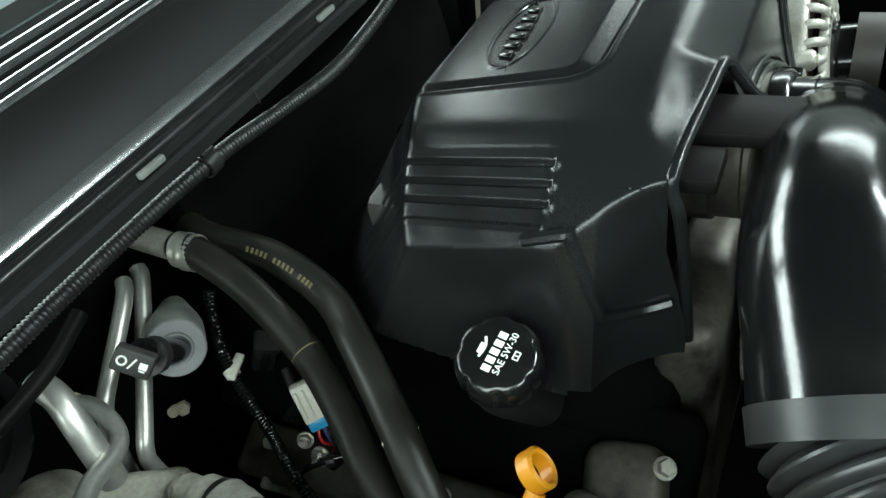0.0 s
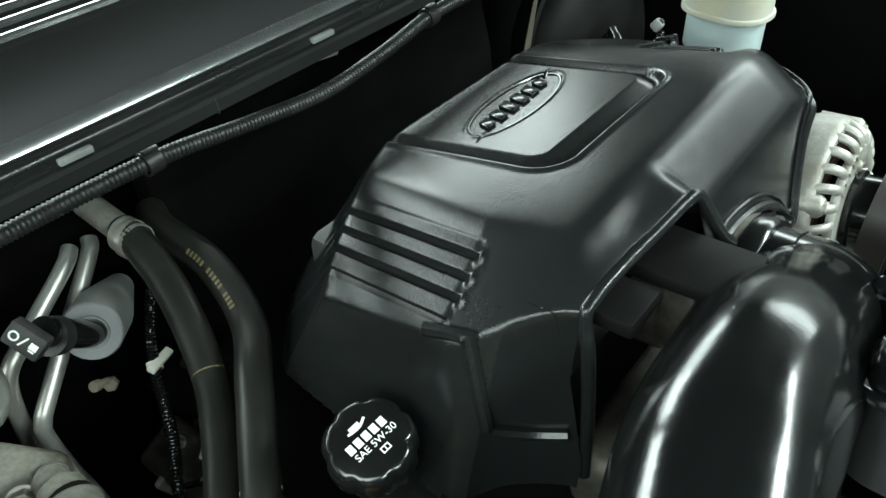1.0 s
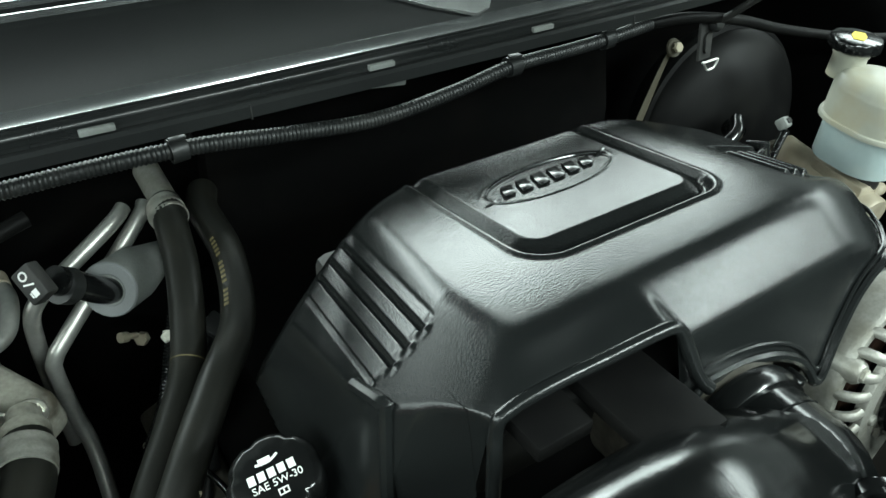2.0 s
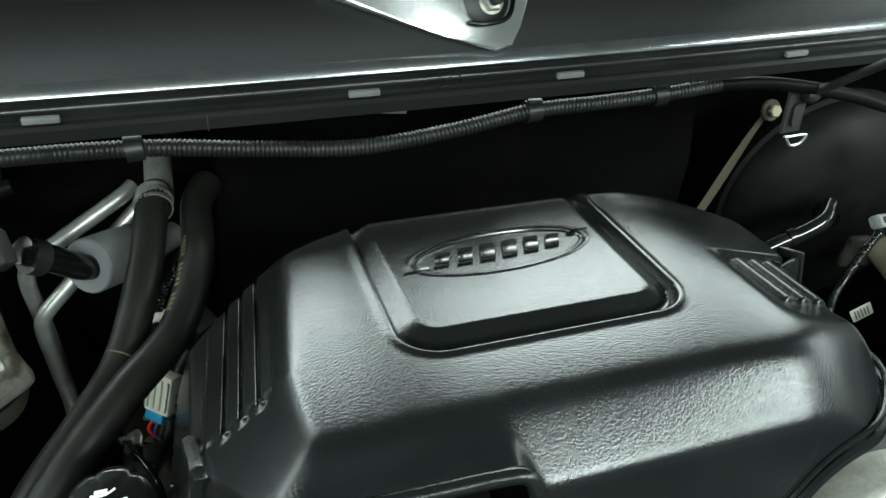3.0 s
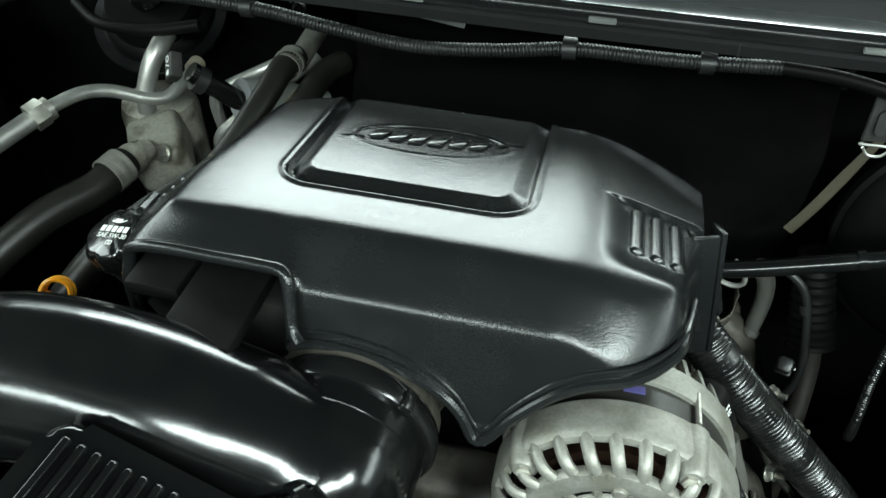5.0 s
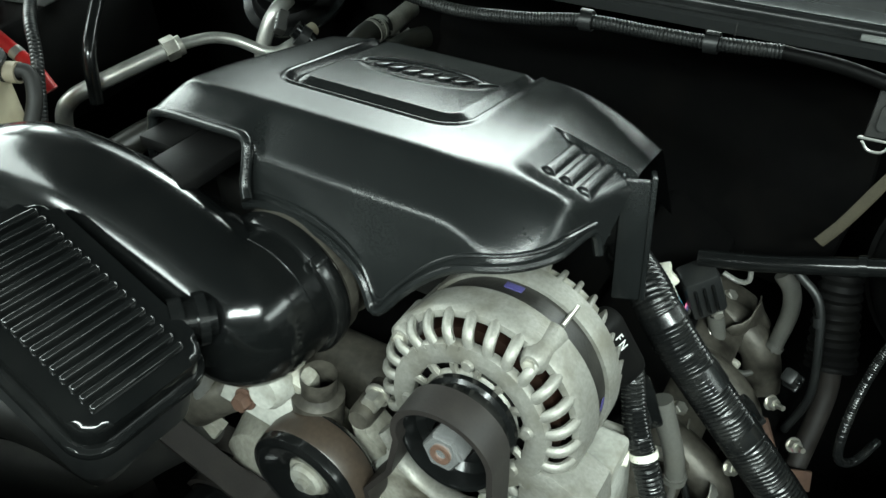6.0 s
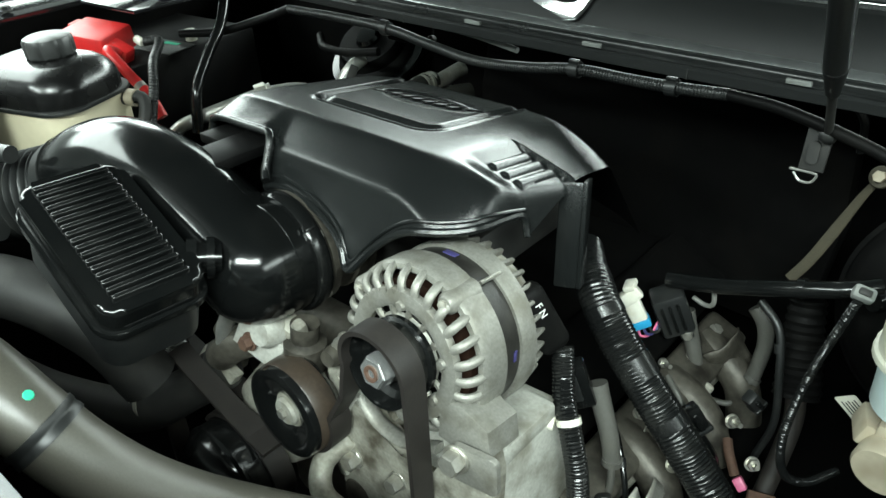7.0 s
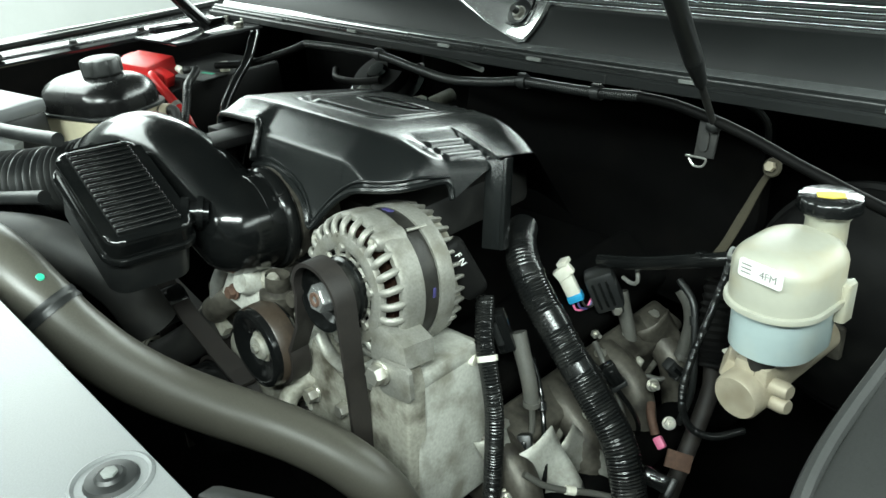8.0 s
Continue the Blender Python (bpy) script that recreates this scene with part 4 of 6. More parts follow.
# ---- alternator and belt drive ----
def alternator():
    a = thing("alternator", (0.158, 0.14, 0.93), "weathered cast aluminium alternator with cooling slots", "alternator")
    ax = Vector((0, -1, 0.15)).normalized()
    face = Vector((0.158, 0.096, 1.0195))
    front = frame_of(face, (1, 0, 0), ax)  # z points to the front
    turn = front @ pose(-0.002, 0, 0.006) @ Matrix.Scale(0.94, 4)

    def put(bm, m=turn):
        for v in bm.verts:
            v.co = m @ v.co
        return bm

    part("hub", put(lathe([(0.016, -0.004), (0.016, 0.004), (0.026, 0.001), (0.034, -0.001), (0.036, -0.004), (0.032, -0.01)])), ALLOY, a)
    part("inner_ring", put(lathe([(0.0410, -0.006), (0.0415, -0.001), (0.0440, 0.0012), (0.0500, 0.0016), (0.0565, 0.0005), (0.0578, -0.0015), (0.0578, -0.006), (0.0410, -0.006)], seg=48)), ALLOY, a)
    part("front_band", put(lathe([(0.0695, -0.0135), (0.0728, -0.0140), (0.0748, -0.0170), (0.0755, -0.0210), (0.0757, -0.0400), (0.073, -0.042), (0.068, -0.042), (0.068, -0.0135), (0.0695, -0.0135)], seg=64)), ALLOY, a)
    part("stator", put(lathe([(0.0712, -0.041), (0.0712, -0.068)], seg=64)), LAMINATE, a, "dark laminated stator ring")
    part("winding", put(lathe([(0.05, -0.012), (0.060, -0.014), (0.062, -0.03), (0.062, -0.045)], seg=64, wave=lambda w, h: 1 + 0.012 * math.cos(60 * w))), COPPER, a, "copper windings inside")
    # The rotor's black is the shade inside the housing, put into its colour.
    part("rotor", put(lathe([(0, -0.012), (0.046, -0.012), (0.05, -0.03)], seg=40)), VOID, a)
    part("rear_band", put(lathe([(0.069, -0.062), (0.074, -0.062), (0.0755, -0.065), (0.0755, -0.080), (0.072, -0.083), (0.067, -0.083)], seg=64)), ALLOY, a)
    part("rear_plate", put(lathe([(0, -0.104), (0.058, -0.104), (0.066, -0.098), (0.066, -0.08)], seg=48)), OLDALLOY, a)
    n = 27
    sec = [(0.0550, -0.0024), (0.0610, -0.0026), (0.0655, -0.0050), (0.0688, -0.0095), (0.0705, -0.0145), (0.0712, -0.020)]
    mesh = None
    for k in range(n):
        if mesh is None:
            bm = sweep([(r, 0.0012 * k, h) for k, (r, h) in enumerate(sec)], 0.0032, 10, 0.003, up=(0, 1, 0), flat=1.25)
            first = part("rib", bm, ALLOY, a)
            mesh = first.data
            ob = first
        else:
            ob = new("rib", mesh)
            ob.parent = a
            ob.matrix_parent_inverse = a.matrix_world.inverted()
        ob.matrix_basis = turn @ pose(0, 0, 0, 0, 0, 360 * k / n)
    mesh = None
    for k in range(14):
        ang = 360 * k / 14 + 6
        if mesh is None:
            first = part("spoke", sweep([(0.030, 0, -0.004), (0.037, 0.001, -0.003), (0.043, 0, -0.002)], 0.0030, 6, 0.005), ALLOY, a)
            mesh, ob = first.data, first
        else:
            ob = new("spoke", mesh)
            ob.parent = a
            ob.matrix_parent_inverse = a.matrix_world.inverted()
        ob.matrix_basis = turn @ pose(0, 0, 0, 0, 0, ang)
    mesh = None
    for k in range(34):
        if mesh is None:
            first = part("rear_rib", block((0.007, 0.0042, 0.020), Matrix(), 0.0016), ALLOY, a)
            mesh, ob = first.data, first
        else:
            ob = new("rear_rib", mesh)
            ob.parent = a
            ob.matrix_parent_inverse = a.matrix_world.inverted()
        ob.matrix_basis = turn @ pose(0, 0, 0, 0, 0, 360 * k / 34) @ pose(0.0698, 0, -0.089, 0, 12)
    for ang in (58, 148, 238, 318):
        c = turn @ pose(0, 0, 0, 0, 0, ang)
        part("bolt_boss", lathe([(0.0, 0.001), (0.0060, 0.001), (0.0085, -0.002), (0.0105, -0.030), (0, -0.031)], c @ Vector((0.0672, 0, -0.008)), ax, 20), ALLOY, a)
        part("through_bolt", sweep([c @ Vector((0.0745, 0, -0.045)), c @ Vector((0.0745, 0, -0.07))], 0.0017, 8), STEEL, a)
        part("bolt", hexnut(c @ Vector((0.0665, 0, -0.0075)), ax, 0.008, 0.003), OLDALLOY, a)
    for ang in (-35, 15, 92, 186):
        c = turn @ pose(0, 0, 0, 0, 0, ang)
        part("boss", lathe([(0.0, 0.0035), (0.0032, 0.0035), (0.0042, 0.0022), (0.0050, -0.003)], c @ Vector((0.0445, 0, 0.0)), ax, 16), ALLOY, a)
    # raised maker's mark, as plain bars
    bm = bmesh.new()
    for k in range(5):
        w = radians(100 + 9 * k)
        block((0.0042, 0.0016, 0.0008), turn @ pose(0.0555 * math.cos(w), 0.0555 * math.sin(w), 0.0014, 0, 0, math.degrees(w)), 0.0003, bm)
    part("cast_mark", bm, ALLOY, a)
    part("blue_label", block((0.013, 0.006, 0.001), turn @ pose(0.0, 0.0717, -0.055, 90), 0.0002), PURPLE, a, "small purple label")
    part("blue_label", block((0.001, 0.010, 0.0035), turn @ pose(0.0717, 0.006, -0.055), 0.0002), PURPLE, a)
    # pulley
    p = part("pulley", put(lathe([(0.014, 0.026), (0.015, 0.020), (0.024, 0.018), (0.0285, 0.022), (0.0305, 0.0335), (0.0325, 0.0335), (0.033, 0.031), (0.0305, 0.029), (0.0305, 0.012), (0.033, 0.010), (0.033, 0.006), (0.018, 0.005)], seg=48), front), GLOSS, a, "black grooved pulley")
    part("nut", put(lathe([(0.0, 0.040), (0.0118, 0.040), (0.0135, 0.038), (0.0135, 0.024), (0, 0.024)], seg=6), front), CHROME, p, "bright hexagon nut")
    part("shaft_end", put(lathe([(0, 0.0385), (0.0025, 0.0385), (0.004, 0.0412), (0.0066, 0.0414), (0.007, 0.039)], seg=20), front), RUST, p, "rusty shaft end")
    # ear that bolts to the bracket
    part("mounting_ear", slab([(-0.02, -0.014), (0.016, -0.02), (0.03, -0.006), (0.026, 0.014), (0.0, 0.024), (-0.02, 0.02)], 0.035, frame_of((0.215, 0.118, 0.975), (1, 0, 0), ax), 0.003), ALLOY, a)
    k = thing("alternator_cable_cover", (0.225, 0.21, 0.98), "black plastic cover on the back of the alternator", "cable cover")
    cv = frame_of((0.2125, 0.188, 1.021), (0.35, 0.25, -0.9), (0.8, -0.5, 0.35))
    part("shell", block((0.064, 0.028, 0.022), cv, 0.009, seg=4), RUNNER, k)
    writing("F N", 0.0088, cv @ pose(-0.012, 0.002, 0.0114), INK, k, "lettering", label="white hand-stamped letters")
    part("connector", block((0.045, 0.019, 0.017), frame_of((0.234, 0.217, 0.945), (0.25, 0.15, -0.9), (0.5, -0.8, 0.2)), 0.003), GLOSS, k, "black plug with a latch")
    part("latch", block((0.026, 0.007, 0.003), frame_of((0.2375, 0.2065, 0.947), (0.25, 0.15, -0.9), (0.5, -0.8, 0.2)), 0.001), SATIN, k)
    return a


alternator()


def ribbon(path, y, width, thick, bm=None):
    """A flat belt along a line in x and z, of that width in y."""
    bm = bm or bmesh.new()
    pts = [Vector((x, z)) for x, z in path]
    rows = []
    for i, p in enumerate(pts):
        d = (pts[min(i + 1, len(pts) - 1)] - pts[max(i - 1, 0)]).normalized()
        nrm = Vector((-d.y, d.x)) * thick / 2
        rows.append([bm.verts.new((q.x, yy, q.y)) for q, yy in ((p + nrm, y - width / 2), (p + nrm, y + width / 2), (p - nrm, y + width / 2), (p - nrm, y - width / 2))])
    for a, b in zip(rows, rows[1:]):
        for k in range(4):
            bm.faces.new((a[k], a[(k + 1) % 4], b[(k + 1) % 4], b[k]))
    bm.faces.new(rows[0][::-1])
    bm.faces.new(rows[-1])
    return bm


def arc(cx, cz, r, a0, a1, n=16):
    return [(cx + r * math.cos(radians(a0 + (a1 - a0) * k / n)), cz + r * math.sin(radians(a0 + (a1 - a0) * k / n))) for k in range(n + 1)]


def pulley(name, at, r, width, label, mat=GLOSS, dish=0.3, hub=True):
    p = thing(name, (at[0], at[1], at[2] - r), label, "pulley")
    q = r
    part("wheel", lathe([(q * 0.28, -0.004), (q * 0.34, -0.001), (q * 0.5, -0.003), (q * 0.8, -0.001), (q * 0.93, 0.003), (q, 0.0), (q, -0.003), (q * 0.985, -0.004), (q * 0.985, -width), (q, -width - 0.001), (q * 0.9, -width - 0.004), (q * 0.3, -width - 0.004)], at, (0, -1, 0.05), 48), mat, p)
    if hub:
        part("hub_washer", lathe([(0, 0.001), (q * 0.40, 0.001), (q * 0.46, -0.003)], at, (0, -1, 0.05), 24), OLDALLOY, p)
        part("bolt", hexnut((at[0], at[1] - 0.0005, at[2]), (0, -1, 0.05), q * 0.26, 0.006), STEEL, p)
    return p


TENSIONER = (0.050, 0.041, 0.933)
WATER_PUMP = (-0.016, 0.004, 0.842)
WORN = material("worn_brown_rubber", (0.045, 0.033, 0.024), 0.42, grain=0.4, scale=300, bump=0.2, dirt=(0.02, 0.016, 0.013), dirt_amount=0.5, dirt_scale=50)


def belt_drive():
    at, ax = TENSIONER, (0, -1, 0.05)
    t = thing("tensioner_pulley", (at[0], at[1], at[2] - 0.044), "black tensioner pulley with a worn brown rim", "pulley")
    part("wheel", lathe([(0.0160, -0.009), (0.0185, -0.0055), (0.0240, -0.0030), (0.0320, -0.0002), (0.0350, 0.0010), (0.039, 0.0012), (0.0425, -0.0004), (0.0435, -0.003), (0.0438, -0.03), (0.040, -0.034), (0.02, -0.034)], at, ax, 56), GLOSS, t)
    part("dish", lathe([(0.008, -0.0065), (0.012, -0.0075), (0.0150, -0.0085), (0.0172, -0.0080)], at, ax, 40), OLDALLOY, t, "dusty grey pressed-steel dish")
    part("hub_washer", lathe([(0, -0.0025), (0.0115, -0.0025), (0.0135, -0.005), (0.0135, -0.009)], at, ax, 28), PALEALLOY, t)
    part("bolt", hexnut((at[0], at[1] + 0.002, at[2]), ax, 0.0085, 0.004), STEEL, t)
    part("worn_rim", lathe([(0.0437, -0.007), (0.0444, -0.008), (0.0446, -0.027), (0.0438, -0.029)], at, ax, 56), WORN, t, "brown worn rubber track")
    at = WATER_PUMP
    w = pulley("water_pump_pulley", at, 0.053, 0.03, "shiny black domed water pump pulley", hub=False)
    part("dome", lathe([(0, 0.030), (0.012, 0.0292), (0.024, 0.0262), (0.036, 0.020), (0.045, 0.0115), (0.0495, 0.004), (0.0505, -0.004)], at, (0, -1, 0.05), 48), GLOSS, w)
    i = pulley("idler_pulley", (-0.118, 0.016, 0.929), 0.023, 0.026, "small black idler pulley with a rusty bolt")
    part("rusty_stub", lathe([(0, 0.008), (0.005, 0.008), (0.0065, 0.006), (0.0065, 0)], (-0.118, 0.014, 0.929), (0, -1, 0.05), 14), TAN, i)
    b = thing("drive_belt", (0.1, 0.07, 0.9), "worn black ribbed drive belt", "belt")
    y = 0.0745
    way = [(0.180, 0.72), (0.184, 0.80), (0.1885, 0.90), (0.1905, 1.0)] + arc(0.158, 1.0265, 0.0325, 0, 195, 24) + [(0.118, 0.98)]
    way += arc(0.050, 0.933, 0.0468, 12, -110, 22) + [(-0.03, 0.888), (-0.075, 0.884), (-0.14, 0.898), (-0.22, 0.918), (-0.30, 0.94)]
    part("strand", ribbon(way, 0.066, 0.0215, 0.004), BELT, b)
    part("strand", ribbon([(0.034, 0.886), (0.010, 0.890), (-0.075, 0.923), (-0.141, 0.960), (-0.21, 0.998)], 0.034, 0.0215, 0.004), BELT, b)
    part("strand", ribbon([(-0.150, 0.935), (-0.148, 0.88), (-0.15, 0.80), (-0.155, 0.70)], 0.03, 0.0215, 0.004), BELT, b)
    part("strand", ribbon(arc(-0.016, 0.842, 0.0545, 150, -10, 20), 0.036, 0.022, 0.004), BELT, b)


belt_drive()


def bracket():
    b = thing("alternator_bracket", (0.17, 0.12, 0.75), "stained cast aluminium accessory bracket", "bracket")
    part("front_plate", slab([(-0.085, -0.20), (0.075, -0.20), (0.083, -0.015), (0.078, 0.004), (0.055, 0.012), (0.048, -0.012), (0.03, -0.045), (-0.01, -0.05), (-0.045, -0.035), (-0.08, 0.005), (-0.095, 0.0), (-0.09, -0.06)], 0.022, frame_of((0.16, 0.105, 0.962), (1, 0, 0), (0, -1, 0.05)), 0.004, seg=3), OLDALLOY, b)
    part("side_block", block((0.075, 0.105, 0.16), pose(0.204, 0.142, 0.862, 0, -4, 0), 0.006, seg=3), PALEALLOY, b)
    part("top_pad", block((0.05, 0.085, 0.018), pose(0.213, 0.135, 0.945), 0.004), PALEALLOY, b)
    part("web", block((0.012, 0.10, 0.09), pose(0.12, 0.15, 0.88), 0.003), OLDALLOY, b)
    part("brace", sweep([(0.09, 0.092, 0.965), (0.115, 0.088, 0.935), (0.15, 0.086, 0.93), (0.19, 0.088, 0.945)], 0.007, 10, flat=0.5), ALLOY, b, "curved aluminium brace")
    part("clamp_plate", slab(rounded(0.040, 0.034, 0.006), 0.005, frame_of((0.236, 0.079, 0.963), (1, 0.1, 0.05), (0.1, -1, 0.05)), 0.001), ALLOY, b)
    for at, r in (((0.2215, 0.073, 0.967), 0.0165), ((0.093, 0.078, 0.878), 0.014), ((0.146, 0.080, 0.885), 0.013), ((0.085, 0.095, 0.995), 0.013)):
        part("bolt", hexnut(at, (0.05, -1, 0.1), r, 0.012, washer=r * 0.72), STEEL, b, "zinc-plated flange bolt")
    e = thing("engine_block", (0.02, 0.3, 0.6), "grimy aluminium engine block and front cover", "engine")
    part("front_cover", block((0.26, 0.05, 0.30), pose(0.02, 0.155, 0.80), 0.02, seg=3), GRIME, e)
    part("water_pump", lathe([(0, 0.04), (0.03, 0.038), (0.045, 0.03), (0.055, 0.0), (0.055, -0.03)], (-0.005, 0.09, 0.875), (0, -1, 0.05), 30), OLDALLOY, e)
    part("thermostat_housing", sweep([(-0.02, 0.12, 0.93), (-0.02, 0.09, 0.955), (-0.045, 0.07, 0.945), (-0.07, 0.06, 0.925)], 0.016, 20), GRIME, e)
    part("pump_flange", block((0.055, 0.02, 0.05), pose(0.005, 0.088, 0.975, 10, 15, 0), 0.006), OLDALLOY, e)
    part("pump_tower", lathe([(0.014, 0), (0.019, 0.003), (0.019, 0.03), (0.013, 0.034), (0.013, 0.05)], (0.035, 0.083, 0.948), (0.1, 0.1, 1), 20), GRIME, e)
    for x, y, z, s in ((0.08, 0.09, 0.985, 0.018), (-0.06, 0.075, 0.955, 0.022), (-0.09, 0.07, 0.9, 0.03), (0.05, 0.085, 0.86, 0.03), (0.09, 0.09, 0.83, 0.035)):
        part("boss", lathe([(0, 0.016), (s * 0.4, 0.016), (s * 0.5, 0.012), (s * 0.55, -0.02)], (x, y, z), (0.1, -1, 0.15), 18), GRIME, e)
    part("bypass_pipe", sweep([(0.085, 0.085, 0.895), (0.07, 0.06, 0.872), (0.085, 0.045, 0.85), (0.125, 0.055, 0.84), (0.14, 0.08, 0.83)], 0.0105, 16), OLDALLOY, e)
    # Valve covers and block body have the shade under the cover painted in.
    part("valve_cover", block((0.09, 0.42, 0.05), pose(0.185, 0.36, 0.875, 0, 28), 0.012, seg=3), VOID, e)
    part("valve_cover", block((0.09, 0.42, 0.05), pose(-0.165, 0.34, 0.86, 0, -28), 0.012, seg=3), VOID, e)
    part("cover_end", block((0.075, 0.06, 0.07), pose(-0.195, 0.175, 0.86, 0, -24, 10), 0.018, seg=4), GRIME, e)
    part("cover_boss", lathe([(0, 0.02), (0.012, 0.02), (0.015, 0.016), (0.016, -0.02)], (-0.232, 0.19, 0.885), (-0.5, -0.5, 0.7), 20), ALLOY, e)
    part("cover_bolt", hexnut((-0.185, 0.15, 0.895), (-0.3, -0.4, 0.85), 0.011, 0.008, washer=0.0085), STEEL, e)
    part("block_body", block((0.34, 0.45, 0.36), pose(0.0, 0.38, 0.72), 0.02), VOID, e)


bracket()


def front_hoses():
    h = thing("radiator_hose", (0.1, -0.1, 0.95), "smooth grey-black upper radiator hose with a clamp band", "hose")
    way = [(-0.12, -0.24, 1.135), (0.0026, -0.1616, 1.119), (0.0485, -0.1503, 1.1132), (0.0803, -0.1409, 1.0901), (0.1025, -0.128, 1.0594), (0.1199, -0.1094, 1.0277), (0.1365, -0.0854, 0.9986), (0.1554, -0.0579, 0.9734), (0.1783, -0.0297, 0.9513), (0.205, -0.0038, 0.9302), (0.2329, 0.0176, 0.9065), (0.2568, 0.0337, 0.8764), (0.2682, 0.0461, 0.8353)]
    part("tube", sweep(way, 0.0235, 28), GREYHOSE, h)
    part("clamp_band", lathe([(0.0237, -0.0055), (0.0248, -0.0055), (0.0248, -0.002), (0.0242, -0.001), (0.0242, 0.001), (0.0248, 0.002), (0.0248, 0.0055), (0.0237, 0.0055)], (0.09, -0.1364, 1.0783), (0.5697, 0.3068, -0.7624), 32), SATIN, h, "black clamp band")
    part("paint_mark", lathe([(0, 0.0012), (0.0028, 0.001), (0.0034, 0)], (0.0934, -0.1369, 1.1092), (0.6447, 0.2021, 0.7372), 9), GREEN, h, "green paint mark")
    l = thing("lower_hose", (-0.2, 0.0, 0.8), "dull rubber coolant hose with a pinch clamp", "hose")
    part("tube", sweep([(-0.07, 0.06, 0.91), (-0.11, 0.04, 0.875), (-0.16, 0.0, 0.845), (-0.26, -0.04, 0.84), (-0.38, -0.06, 0.83)], 0.023, 22), DULL, l)
    for k in range(3):
        p = Vector((-0.145, 0.013, 0.853)) + Vector((-0.008, -0.003, -0.004)) * k
        part("pinch_clamp", lathe([(0.0235, -0.0022), (0.0252, -0.0022), (0.0252, 0.0022), (0.0235, 0.0022)], p, (-0.8, -0.35, -0.4), 26), OLDALLOY, l)
    s = thing("air_box_pipes", (-0.33, -0.04, 1.0), "smooth black plastic pipes beside the bellows", "pipe")
    part("pipe", sweep([(-0.52, -0.05, 1.115), (-0.40, -0.03, 1.108), (-0.30, -0.015, 1.112), (-0.25, 0.0, 1.112)], 0.0085, 16), SATIN, s)
    part("pipe", sweep([(-0.52, -0.11, 1.02), (-0.40, -0.085, 1.03), (-0.29, -0.068, 1.052), (-0.2, -0.045, 1.068)], 0.008, 16), SATIN, s)
    part("pipe", sweep([(-0.60, -0.14, 0.97), (-0.42, -0.12, 0.99), (-0.28, -0.10, 1.02), (-0.18, -0.055, 1.02), (-0.12, -0.02, 0.98), (-0.10, 0.0, 0.92)], 0.028, 22), DULL, s)


front_hoses()


def front_panels():
    r = thing("radiator_cover", (0.2, -0.3, 1.05), "grey moulded plastic radiator cover with a push fastener", "radiator cover")
    out = [(-0.75, -0.30), (0.75, -0.30), (0.75, -0.006), (0.62, 0.0), (-0.62, 0.0), (-0.75, -0.006)]
    part("panel", slab(out, 0.02, pose(0.0, -0.1735, 1.100), 0.006, seg=3), GREYPANEL, r)
    part("recess", lathe([(0.017, 0.0012), (0.0185, 0.0022), (0.02, 0.0014), (0.021, -0.001)], (0.368, -0.194, 1.119), (0, 0, 1), 32), GREYPANEL, r)
    f = part("fastener", lathe([(0, 0.0045), (0.006, 0.0045), (0.0075, 0.003), (0.012, 0.0025), (0.0135, 0.0)], (0.368, -0.194, 1.1195), (0, 0, 1), 24), SATIN, r, "push-in plastic fastener")
    part("fastener_head", hexnut((0.368, -0.194, 1.1235), (0, 0, 1), 0.007, 0.002), FOAM, f)
    t = thing("grille_bracket", (0.37, -0.12, 1.0), "small black bracket below the radiator cover", "bracket")
    part("plate", slab(rounded(0.04, 0.03, 0.004), 0.004, frame_of((0.352, -0.132, 1.048), (0.8, 0.6, -0.2), (-0.2, 0.5, 0.8)), 0.001), SATIN, t)
    part("arm", block((0.05, 0.012, 0.02), pose(0.36, -0.15, 1.04, 0, 10, 20), 0.003), SATIN, t)
    g = thing("side_panel", (0.65, -0.02, 1.15), "dark grey plastic panel at the front corner", "panel")
    part("panel", slab([(0.0, 0.14), (0.1, 0.2), (0.16, 0.1), (0.12, -0.12), (0.02, -0.12), (-0.004, -0.04)], 0.012, pose(0.635, -0.03, 1.19, 10, -18), 0.004), CORNER, g)
    part("edge_bead", sweep([pose(0.635, -0.03, 1.19, 10, -18) @ Vector(p) for p in ((0.0, 0.14, 0.012), (-0.001, 0.05, 0.012), (-0.004, -0.04, 0.012), (0.02, -0.12, 0.012))], 0.003, 8), CORNER, g)


front_panels()

